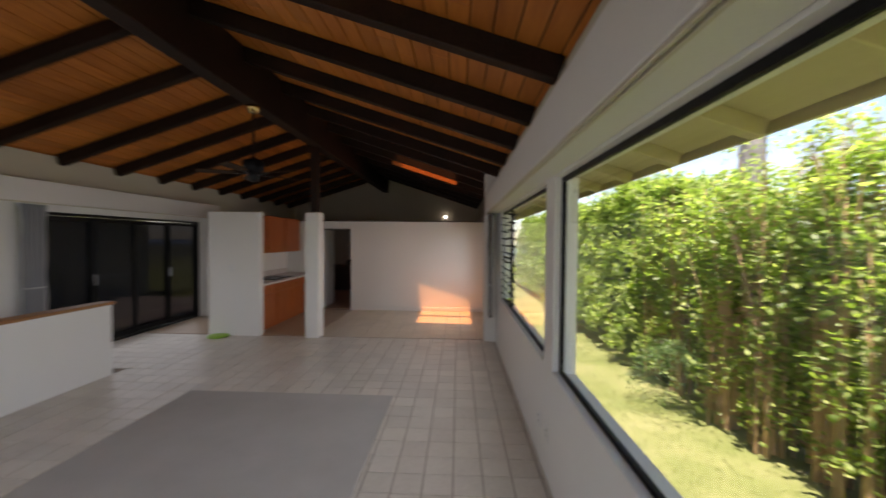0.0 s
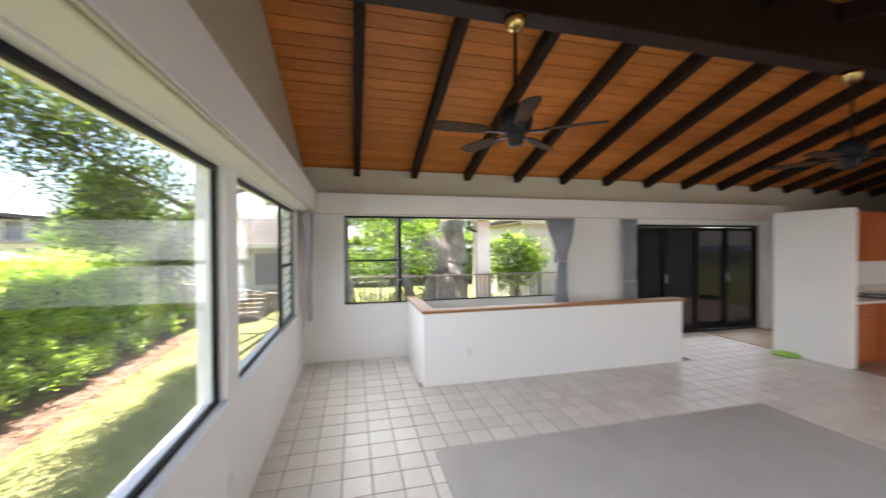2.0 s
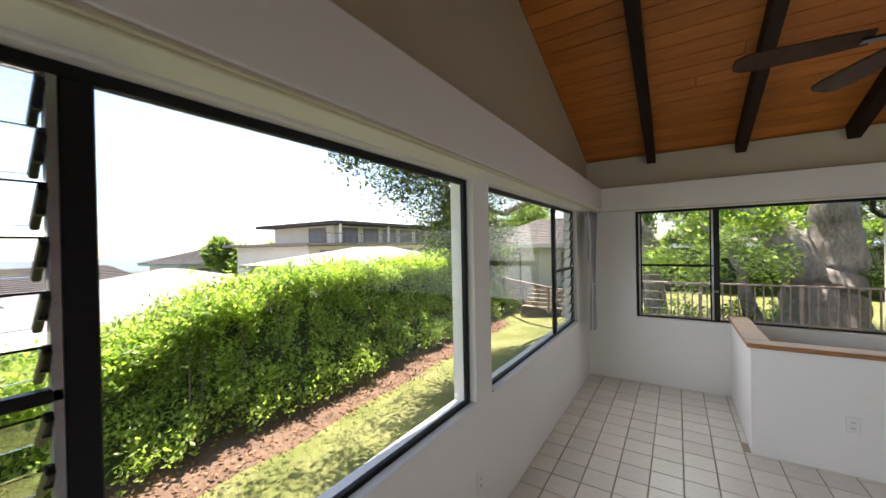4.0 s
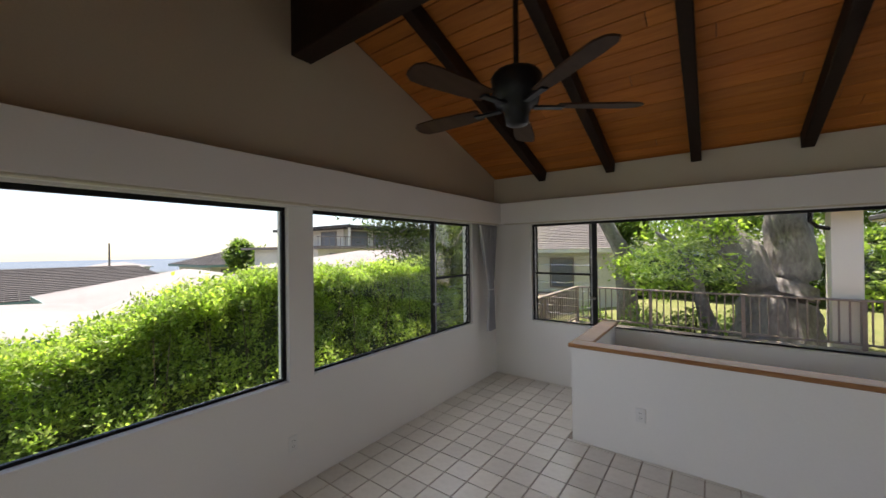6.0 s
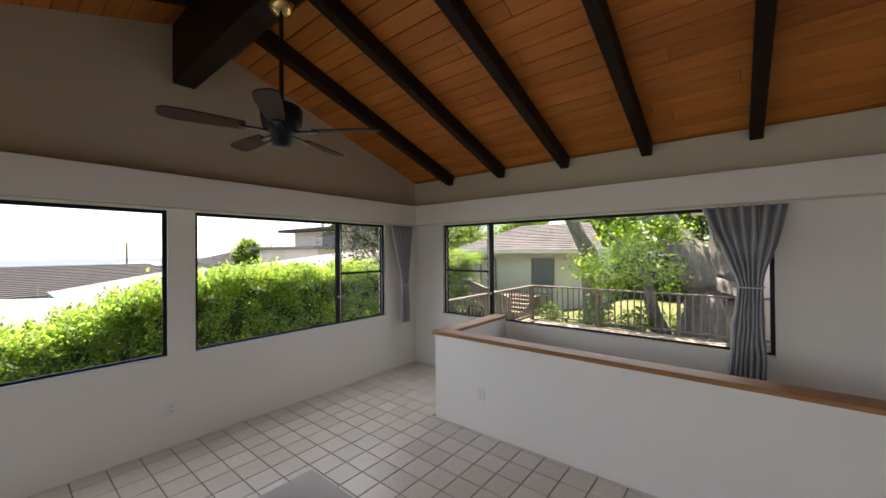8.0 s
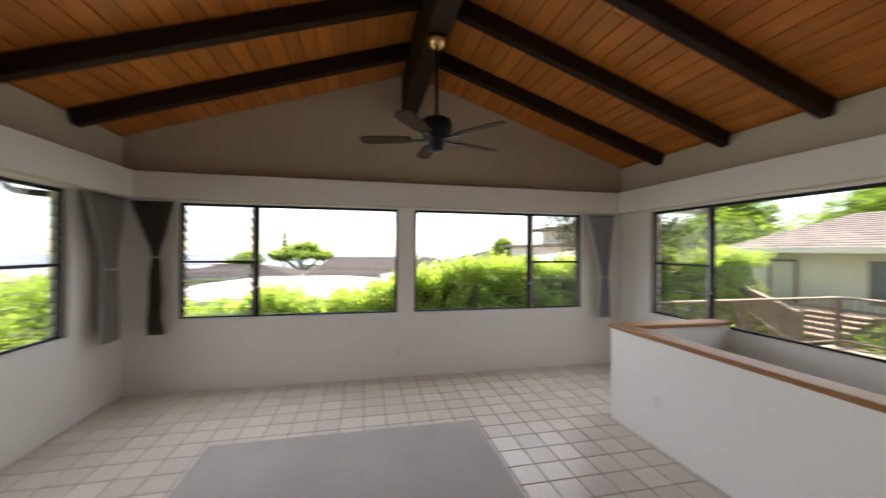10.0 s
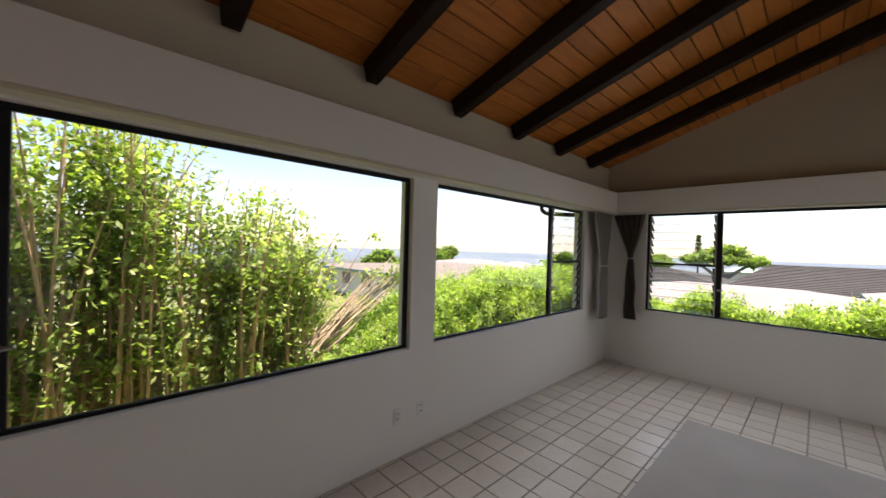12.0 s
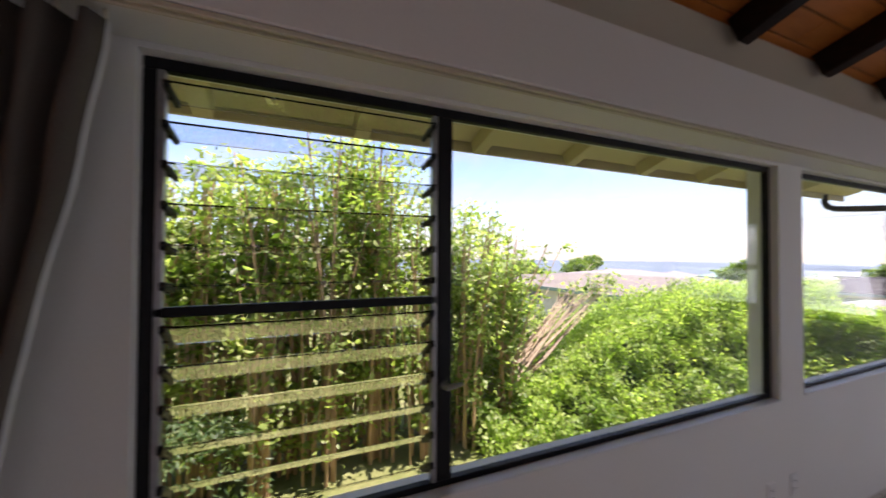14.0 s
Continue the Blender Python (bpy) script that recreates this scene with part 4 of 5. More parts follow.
for bx, by, h, r in ((4.6, 6.2, 1.25, 0.75), (5.9, 6.6, 1.35, 0.75), (7.2, 6.4, 1.15, 0.75), (3.5, 6.0, 0.8, 0.75), (-7.6, -3.4, 0.05, 1.0), (-7.5, -1.4, 0.0, 1.0), (-7.9, 0.7, -0.05, 1.05), (-8.2, 2.8, 0.0, 1.05), (-8.5, 5.0, 0.05, 1.1), (-9.0, 7.2, 0.1, 1.1)):
    bush = thing("bush", (bx, by, ground_z(bx, by)), "pale green flowering bush behind the hedge", "bush", "bushes behind the hedge")
    cs = []
    for _ in range(int(110 * r / 0.75)):
        d = Vector(rs.normal(0, 1, 3)).normalized() * rs.rand() ** 0.4
        cs.append((bx + d.x * r, by + d.y * r, h - 0.75 * r + d.z * 0.8 * r))
    leaves("foliage", clumps(cs, (0.09, 0.09, 0.08), 14), 0.13, "vine_leaf", bush)
    g = Geo()
    for _ in range(7):
        x, y = bx + rs.normal(0, 0.3), by + rs.normal(0, 0.3)
        g.tube([(bx, by, ground_z(bx, by) - 0.05), ((x + bx) / 2, (y + by) / 2, h - 1.2), (x, y, h - 0.4)], [0.03, 0.02, 0.008], 6)
    part("stems", g, "twig", bush)


def cane_clump(y0, y1, count, height, label):
    """Upright brown canes overgrown with broad light-green leaves."""
    ob = thing("cane_thicket", (-3.8, (y0 + y1) / 2, -1.1), label, "bush", "cane thickets")
    g, cs = Geo(), []
    for _ in range(count):
        stool = rs.randint(0, 9)
        y = y0 + (y1 - y0) * (stool + 0.5) / 9 + rs.normal(0, 0.09)
        x = -3.25 - 1.0 * ((stool * 0.37) % 1.0) + rs.normal(0, 0.10)
        h = height(y) * (rs.uniform(0.9, 1.06) if rs.rand() < 0.5 else rs.uniform(0.55, 0.95))
        z = ground_z(x, y) - 0.03
        lean = rs.normal(0, 0.24), rs.normal(0.08, 0.30)
        pts = [Vector((x + lean[0] * k * k + 0.03 * math.sin(4 * k + y), y + lean[1] * k * k, z + (h - z) * k)) for k in (0, 0.2, 0.4, 0.6, 0.8, 1.0)]
        r = rs.uniform(0.013, 0.032)
        g.tube(pts, [r, r * 0.95, r * 0.85, r * 0.7, r * 0.5, r * 0.25], 6)
        for k in range(13):
            q = rs.uniform(0.62, 1.03) if k < 7 else rs.uniform(0.12, 0.75)
            i = min(4, int(q * 5))
            p = pts[i].lerp(pts[i + 1], min(1, q * 5 - i))
            cs.append(p + Vector(rs.normal(0, 0.10, 3)))
    tagged(part("cane_growth", g, "cane", ob), "", "", "", "stuff")
    leaves("foliage", clumps(cs, (0.09, 0.09, 0.08), 12), 0.092, "vine_leaf", ob, "broad light-green leaves", 0.25, 0.58)
    return ob


THICKET = [(-9.0, 2.6), (-7.2, 2.5), (-6.6, 2.35), (-6.3, 2.6), (-5.9, 2.3), (-5.6, 3.0), (-4.7, 3.0), (-4.35, 2.25), (-4.05, 1.95), (-3.6, 2.2), (-3.1, 1.9), (-2.9, 1.5), (-2.4, 1.15)]


def thicket_height(y):
    return float(np.interp(y, [p[0] for p in THICKET], [p[1] for p in THICKET]))


cane_clump(-4.5, -2.5, 85, thicket_height, "slender brown canes with broad light-green leaves")
cane_clump(-6.3, -4.5, 105, thicket_height, "tall brown canes with broad light-green leaves")
cane_clump(-8.3, -6.2, 110, thicket_height, "tall leafy cane thicket beside the lawn")

pile = thing("leaning_canes", (-3.75, -3.6, -1.05), "bundle of bare brown canes leaning over the hedge", "branches")
for k in range(46):
    a = Vector((-3.75 + rs.normal(0, 0.18), -3.6 + rs.normal(0, 0.24), ground_z(-3.75, -3.6) + 0.02))
    q = rs.rand()
    b = Vector((-4.05 + rs.normal(0, 0.2), -2.1 + 1.75 * q + rs.normal(0, 0.2), 0.45 + 0.66 * q + rs.normal(0, 0.2)))
    mid = a.lerp(b, 0.5) + Vector((0, 0, -0.06 + rs.normal(0, 0.04)))
    part("cane", Geo().tube([a, a.lerp(mid, 0.5), mid, mid.lerp(b, 0.5) + Vector((0, 0, 0.02)), b], [0.022, 0.019, 0.016, 0.011, 0.005], 6), "bare_cane", pile)
tip = Vector((-4.45, -1.03, 1.82))
part("cane", Geo().tube([(-4.8, -2.5, -1.1), (-4.7, -1.9, 0.3), (-4.5, -1.35, 1.3), tip], [0.015, 0.012, 0.008, 0.004], 6), "cane", pile)
tips = [tip, tip + Vector((0, 0.05, -0.1))] + [Vector((-4.05 + rs.normal(0, 0.2), -0.6 + rs.normal(0, 0.35), 1.0 + rs.normal(0, 0.14))) for _ in range(22)]
leaves("foliage", clumps(tips, (0.07, 0.09, 0.07), 14), 0.10, "vine_leaf", pile, "small leafy tips", 0.4, 0.6)

fern = thing("fern", (-2.6, -6.6, -1.0), "pale feathery fern at the foot of the thicket", "fern")
cs = []
for k in range(60):
    a, q = rs.uniform(0, 6.28), rs.rand()
    cs.append((-2.75 + 0.55 * q * math.cos(a), -6.7 + 0.8 * q * math.sin(a), -0.75 + 0.75 * (1 - q * q) + rs.normal(0, 0.06)))
leaves("fronds", clumps(cs, (0.09, 0.09, 0.05), 22), 0.07, "dry_leaf", fern, "", 0.2, 0.25)


def tree(at, trunk_pts, radii_, limbs, crown, count, per, size, mat, label, name="tree"):
    ob = thing(name, at, label, "tree")
    g = Geo()

    def finer(pts, rr):
        out, ro = [], []
        for i in range(len(pts) - 1):
            for k in range(4):
                out.append(Vector(pts[i]).lerp(Vector(pts[i + 1]), k / 4))
                ro.append(rr[i] + (rr[i + 1] - rr[i]) * k / 4)
        return out + [Vector(pts[-1])], ro + [rr[-1]]

    big = max(radii_) > 0.4
    for pts, rr in [(trunk_pts, radii_)] + limbs:
        if not big:
            g.tube(pts, rr, 9)
            continue
        pts, rr = finer(pts, rr)
        k0 = len(g.v)
        g.tube(pts, rr, 22)
        for i in range(k0, len(g.v)):
            c, r = pts[(i - k0) // 22], rr[(i - k0) // 22]
            p = Vector(g.v[i])
            q = 1.0 + 0.24 * noise.noise((p.x * 3.0, p.y * 3.0, p.z * 0.9)) + 0.16 * noise.noise((p.x * 8, p.y * 8, p.z * 3.0))
            g.v[i] = tuple(c + (p - c) * q)
    part("trunk", g, "bark", ob, "", True)
    cs = []
    for centre, radius, *own in crown:
        for _ in range(own[0] if own else count):
            d = Vector(rs.normal(0, 1, 3)).normalized() * (rs.rand() ** 0.45)
            cs.append(Vector(centre) + Vector((d.x * radius[0], d.y * radius[1], d.z * radius[2])))
    leaves("crown", clumps(cs, (0.16, 0.16, 0.13), per), size, mat, ob)
    return ob


# the old twin-trunked tree behind the deck
tree((11.9, -3.5, -0.6), [(11.95, -3.55, -0.85), (11.92, -3.55, -0.4), (11.9, -3.55, 0.1), (11.9, -3.62, 0.6), (11.95, -3.78, 1.1), (12.0, -3.80, 1.7), (12.0, -3.78, 2.3), (12.1, -3.9, 3.6), (12.4, -3.9, 5.0)], [0.95, 0.80, 0.72, 0.60, 0.44, 0.40, 0.40, 0.36, 0.28],
     [([(11.85, -3.45, 0.3), (11.8, -3.28, 0.9), (11.8, -3.05, 1.45), (11.9, -2.6, 2.2), (12.1, -1.9, 3.2), (12.4, -1.2, 4.4)], [0.46, 0.40, 0.34, 0.32, 0.28, 0.2]),
      ([(11.8, -2.5, -0.75), (11.75, -2.45, -0.25), (11.7, -2.28, 0.4), (11.7, -2.2, 1.0), (11.6, -1.9, 1.6), (11.4, -1.4, 2.1)], [0.24, 0.19, 0.15, 0.11, 0.07, 0.03]),
      ([(11.6, -3.2, -0.1), (11.5, -2.9, -0.55), (11.4, -2.6, -0.8)], [0.25, 0.16, 0.08]), ([(11.8, -3.9, 0.0), (11.7, -4.15, -0.5), (11.6, -4.35, -0.8)], [0.28, 0.18, 0.08])],
     [((12.6, -0.65, 1.25), (0.45, 0.5, 0.35), 30), ((12.3, -1.5, 2.1), (0.5, 0.5, 0.45), 36), ((11.4, -1.9, 1.65), (0.45, 0.55, 0.45), 34), ((11.2, -2.5, 2.1), (0.4, 0.5, 0.4), 26), ((11.05, -2.5, 1.2), (0.35, 0.45, 0.35), 20), ((11.9, -1.3, 0.95), (0.45, 0.55, 0.4), 30),
      # the four clumps above z 6 are unseen canopy, added to shade deck and trunk
      ((12.6, -2.6, 4.4), (2.6, 3.4, 1.3)), ((12.2, 0.8, 3.8), (1.6, 1.4, 0.6), 60), ((10.3, -1.0, 6.2), (2.6, 2.6, 0.9)), ((14, -1, 6.4), (2.6, 2.6, 0.9)), ((11.2, -5.5, 6.3), (2.6, 2.6, 0.9)), ((14.2, -5, 6.5), (2.6, 2.6, 0.9))], 150, 16, 0.15, "hedge_leaf", "old grey tree with twin trunks and bright green leaves")
# the fine-leaved tree over the north lawn
tree((13.5, -0.4, -0.6), [(13.5, -0.45, -0.9), (13.5, -0.4, 0.2), (13.5, -0.3, 1.6), (13.6, 0.3, 2.8), (13.4, 1.5, 3.8), (12.2, 2.7, 4.4)], [0.36, 0.29, 0.27, 0.24, 0.18, 0.12],
     [([(13.6, 1.7, 3.8), (12.4, 2.8, 3.2), (11.0, 3.3, 2.6)], [0.13, 0.11, 0.09]), ([(12.2, 2.7, 4.4), (10.8, 3.1, 4.2), (9.2, 3.2, 4.2)], [0.11, 0.09, 0.06]), ([(11.0, 3.3, 2.6), (9.8, 3.1, 2.6), (8.2, 3.0, 2.8), (6.4, 3.0, 3.0), (5.2, 2.95, 3.2)], [0.08, 0.06, 0.045, 0.03, 0.012]), ([(8.6, 3.05, 2.75), (7.6, 3.2, 2.2), (6.9, 3.2, 2.0)], [0.04, 0.025, 0.01]), ([(10.2, 3.2, 2.4), (9.2, 3.0, 1.8), (8.4, 3.0, 1.5)], [0.05, 0.03, 0.012]), ([(10.4, 3.2, 4.15), (8.8, 3.3, 3.9), (7.2, 3.2, 4.1)], [0.06, 0.04, 0.015])],
     # the clumps above z 4.5 are out of view, added to shade the lawn
     [((5.0, 2.95, 3.35), (0.55, 0.5, 0.5)), ((6.0, 3.0, 3.0), (0.8, 0.6, 0.55)), ((7.2, 3.0, 2.7), (0.9, 0.7, 0.7)), ((8.4, 3.0, 1.9), (0.8, 0.6, 0.6)), ((9.4, 3.1, 2.6), (1.0, 0.8, 0.9)), ((7.6, 3.2, 4.0), (1.4, 1.0, 0.5)), ((9.0, 3.0, 1.3), (0.6, 0.5, 0.4)), ((6.6, 3.0, 3.5), (0.9, 0.7, 0.5)), ((8.2, 3.1, 3.1), (1.1, 0.8, 0.7)), ((7.4, 3.1, 2.0), (0.7, 0.5, 0.5)), ((10.0, 3.2, 1.8), (0.8, 0.7, 0.6)), ((5.6, 2.9, 4.9), (1.6, 1.3, 0.5), 110), ((8.4, 2.6, 5.0), (1.8, 1.5, 0.5), 120), ((3.4, 3.0, 4.6), (1.0, 0.9, 0.4), 50), ((7.4, 4.2, 5.3), (2.6, 0.7, 0.4), 85), ((4.4, 4.3, 5.2), (1.4, 0.6, 0.35), 40)], 92, 26, 0.08, "fine_leaf", "slender tree with sparse fine leaves over the lawn")


def round_tree(at, radius, height, label, mat="tree_leaf", count=260, per=14, size=0.3, lift=0.0):
    x, y, z = at
    crown = [((x + rs.normal(0, 0.25) * radius, y + rs.normal(0, 0.25) * radius, z + height * q), (radius * s, radius * s, height * 0.26)) for q, s in ((0.62, 0.95), (0.78, 0.8), (0.9, 0.5))]
    return tree(at, [(x, y, z - 0.3), (x, y, z + height * 0.35), (x + 0.1, y, z + height * 0.7)], [radius * 0.09, radius * 0.06, radius * 0.03],
                [([(x, y, z + height * 0.35), (x + radius * 0.5, y, z + height * 0.6)], [radius * 0.05, radius * 0.02]), ([(x, y, z + height * 0.35), (x - radius * 0.5, y + 0.2, z + height * 0.62)], [radius * 0.05, radius * 0.02])],
                crown, count, per, size, mat, label)


tree((-7.2, 58.0, -5.2), [(-7.2, 58, -5.6), (-7.2, 58, -2.2), (-7.3, 58, 0.4)], [0.5, 0.38, 0.22],
     [([(-7.2, 58, -2.2), (-5.0, 58, -0.4), (-3.4, 58, 0.7)], [0.28, 0.18, 0.08]), ([(-7.2, 58, -2.2), (-9.6, 58.4, -0.3), (-11.2, 58.2, 0.4)], [0.28, 0.18, 0.08]), ([(-7.2, 58, -1.8), (-7.8, 56.5, 0.4), (-8.2, 55.5, 1.1)], [0.22, 0.14, 0.06])],
     [((-7.2, 58, 1.5), (3.4, 3.2, 0.9)), ((-10.4, 58, 0.6), (1.8, 2.4, 0.6)), ((-4.0, 58, 0.6), (1.8, 2.4, 0.6)), ((-7.4, 56, 0.7), (3.0, 2.0, 0.6)), ((-6.4, 58, 2.1), (2.0, 2.0, 0.5))], 130, 12, 0.5, "tree_leaf", "broad umbrella-shaped tree beyond the roofs")
tree((-16.6, 92.0, -7.0), [(-16.6, 92, -7.4), (-16.6, 92, 0.0), (-16.6, 92, 5.4)], [0.3, 0.18, 0.05],
     [([(-16.6, 92, z), (-16.6 + 0.28 * (5.6 - z), 92, z - 0.2)], [0.06, 0.02]) for z in (1.0, 2.4, 3.8)] + [([(-16.6, 92, z), (-16.6 - 0.28 * (5.6 - z), 92, z - 0.2)], [0.06, 0.02]) for z in (0.4, 1.8, 3.2)],
     [((-16.6, 92, z), (0.2 * (6.2 - z), 0.2 * (6.2 - z), 0.22), 40) for z in (0.0, 0.9, 1.8, 2.7, 3.6, 4.5, 5.3)], 40, 8, 0.35, "fine_leaf", "tall narrow pine beyond the roofs")
round_tree((30, 31, -3.0), 3.4, 6.8, "green tree beside the neighbouring house", size=0.4)
round_tree((20, 36, -3.5), 3.0, 5.6, "green tree behind the white roofs", size=0.4)
for k, (tx, ty, s) in enumerate(((-40, 24, 3), (-58, 52, 4), (-36, 66, 3.5), (-70, 20, 4), (46, 66, 5), (-24, 88, 4))):
    round_tree((tx, ty, ground_z(tx, ty)), s, s * 1.25, "distant green tree on the slope", size=0.6, count=160)
for tx, ty, s, h in ((25.5, 8.3, 2.2, 5.6), (24.0, -2.5, 3.0, 5.5), (22.5, 1.6, 2.6, 4.6), (25.5, -7.5, 3.2, 6.0), (19.0, 9.5, 2.0, 5.5), (24, -13, 3.5, 6)):
    round_tree((tx, ty, ground_z(tx, ty)), s, h, "leafy tree across the lawn", size=0.2, count=420)
hedge("hedge", lambda u, w: (19.5 + w, -14 + u), 15.0, 0, 1.5, lambda u: ground_z(20, -14 + u), lambda u: 1.5 + 0.3 * math.sin(u * 1.1), 2600, 0.16, "tree_leaf", "green bushes at the far side of the lawn")
shrub = thing("shrub", (11.65, -5.85, -0.5), "glossy green shrub beside the pillar", "bush")
cs = []
for _ in range(300):
    d = Vector(rs.normal(0, 1, 3)).normalized() * rs.rand() ** 0.45
    lump = 1.0 + 0.25 * noise.noise((d.y * 3, d.z * 3, 1.0))
    cs.append((11.6 + d.x * 0.5, -5.8 + d.y * 1.0 * lump, 1.15 + d.z * 0.85 * lump))
leaves("foliage", clumps(cs, (0.11, 0.11, 0.11), 12), 0.17, "hedge_leaf", shrub, "", 0.2, 0.5)
for bx, by, r in ((11.5, -1.15, 0.42), (11.7, -2.05, 0.38), (11.5, 0.15, 0.36), (12.4, -2.9, 0.35)):
    low = thing("bush", (bx, by, ground_z(bx, by)), "low dark green bush behind the deck railing", "bush", "bushes behind the railing")
    cs = []
    for _ in range(60):
        d = Vector(rs.normal(0, 1, 3)).normalized() * rs.rand() ** 0.4
        cs.append((bx + d.x * r, by + d.y * r * 1.2, ground_z(bx, by) + 0.5 * r + 0.25 + d.z * r))
    leaves("foliage", clumps(cs, (0.07, 0.07, 0.07), 12), 0.10, "tree_leaf", low)
    part("stems", Geo().tube([(bx, by, ground_z(bx, by) - 0.05), (bx + 0.05, by, ground_z(bx, by) + 0.3), (bx + 0.12, by + 0.1, ground_z(bx, by) + 0.6)], [0.025, 0.018, 0.008], 6).tube([(bx, by, ground_z(bx, by) - 0.05), (bx - 0.1, by - 0.12, ground_z(bx, by) + 0.5)], [0.022, 0.008], 6), "twig", low)
g = Geo()
for k in range(9):
    g.tube([(11.6 + rs.normal(0, 0.08), -5.8 + rs.normal(0, 0.1), -0.7), (11.6 + rs.normal(0, 0.15), -5.8 + rs.normal(0, 0.3), 0.5), (11.6 + rs.normal(0, 0.2), -5.8 + rs.normal(0, 0.5), 1.4)], [0.03, 0.02, 0.008], 6)
part("stems", g, "twig", shrub)

tree((-7.4, -11.2, -1.6), [(-7.4, -11.2, -2.2), (-7.4, -11.25, 1.5), (-7.35, -11.2, 4.0), (-7.3, -11.1, 6.6)], [0.40, 0.34, 0.30, 0.22],
     [([(-7.35, -11.2, 3.8), (-8.0, -12.2, 5.0), (-8.6, -13.0, 6.2)], [0.16, 0.12, 0.06]), ([(-7.35, -11.2, 4.4), (-6.8, -12.4, 5.4), (-6.4, -13.4, 6.4)], [0.14, 0.10, 0.05])],
     [((-7.6, -11.6, 6.6), (1.4, 1.4, 0.7)), ((-8.4, -13.0, 6.3), (1.0, 1.0, 0.5)), ((-6.5, -13.3, 6.4), (1.0, 1.0, 0.5))], 60, 12, 0.12, "fine_leaf", "tall brown-trunked tree behind the side hedge")

# grass blades on the lawns near the windows, and litter under the hedge
pts = []
for _ in range(26000):
    if rs.rand() < 0.5:
        x, y = rs.uniform(0, 12), rs.uniform(0.4, 4.1)
    else:
        x, y = rs.uniform(-3.2, -0.3), rs.uniform(-13, 2)
    pts.append((x, y, ground_z(x, y) - 0.005))
ob = leaves("grass", pts, 0.05, "grass_blade", None, "", -1.0, 0.12)
tagged(ob, "short mown grass on the lawns", "grass", "", "stuff")
strip = Geo()
prev = None
for k in range(57):
    x = -5 + 0.33 * k
    yc = 4.0 + 0.04 * x
    w = 0.42 + 0.16 * noise.noise((x * 0.8, 0, 0))
    row = [(x, yc - w, ground_z(x, yc - w) + 0.006), (x, yc, ground_z(x, yc) + 0.05), (x, yc + 0.7, ground_z(x, yc + 0.7) + 0.06)]
    strip.v += row
    if k:
        b = 3 * k
        strip.f += [(b - 3, b, b + 1, b - 2), (b - 2, b + 1, b + 2, b - 1)]
structure("mulch_bed", strip, "mulch", "brown soil bed along the foot of the hedge", "ground", True)
pts = []
for _ in range(3600):
    x = rs.uniform(-5, 13)
    yc = 4.0 + 0.04 * x
    y = yc - 0.55 + 0.9 * rs.rand()
    pts.append((x, y, ground_z(x, y) + 0.055))
tagged(leaves("leaf_litter", pts, 0.07, "litter", None, "", 0.0, 0.5), "dry brown leaves under the hedge", "leaf litter", "", "stuff")

# ---- outdoors: deck, rail, pillar ----
deck = thing("deck", (8.4, -4.0, -0.1), "weathered board deck outside the sliding door", "deck")
for k in range(27):
    x = 6.16 + 0.165 * k
    part("board", Geo().box(x, x + 0.155, -11.0, 0.30, -0.10, -0.06, 0.004), "deck", deck)
for yy in (-10.6, -8.4, -6.2, -4.0, -1.8, 0.1):
    part("joist", Geo().box(6.16, 10.6, yy, yy + 0.08, -0.25, -0.101), "rail", deck)
    part("pier", Geo().box(10.3, 10.45, yy, yy + 0.12, -1.6, -0.251), "rail", deck)


def railing(a, b, z0, z1, label):
    """A rail with square balusters from a to b on the plan."""
    a, b = Vector((*a, 0)), Vector((*b, 0))
    ob = thing("railing", ((a.x + b.x) / 2, (a.y + b.y) / 2, z0), label, "railing")
    d = (b - a)
    length = d.length
    m = Matrix.Translation(a) @ Matrix.Rotation(math.atan2(d.y, d.x), 4, "Z")
    part("top_rail", Geo().box(0, length, -0.045, 0.045, z1 - 0.035, z1, 0.006, m), "rail", ob)
    part("bottom_rail", Geo().box(0, length, -0.02, 0.02, z0 + 0.08, z0 + 0.115, 0.004, m), "rail", ob)
    n = max(2, int(length / 1.5))
    for k in range(n + 1):
        u = length * k / n
        part("post", Geo().box(u - 0.032, u + 0.032, -0.032, 0.032, z0, z1 - 0.036, 0.004, m), "rail", ob)
    u = 0.13
    bal = Geo().box(-0.012, 0.012, -0.012, 0.012, z0 + 0.116, z1 - 0.036).mesh("baluster", M["rail"])
    while u < length - 0.06:
        o = new("baluster", bal)
        o.parent = ob
        o.matrix_parent_inverse = ob.matrix_basis.inverted()
        o.matrix_basis = m @ Matrix.Translation((u, 0, 0))
        u += 0.13
    return ob


railing((10.55, 0.2), (10.55, -10.8), -0.06, 0.80, "brown slatted deck railing")
railing((6.35, 0.2), (10.5, 0.2), -0.06, 0.80, "brown slatted railing at the end of the deck")
railing((11.2, 1.2), (16.2, 6.3), -0.5, 0.35, "weathered railing of the path to the cottage")
structure("pillar", Geo().box(10.62, 11.02, -4.54, -4.15, -1.2, 2.33, 0.012), "stucco", "off-white pillar holding the deck roof", "pillar")

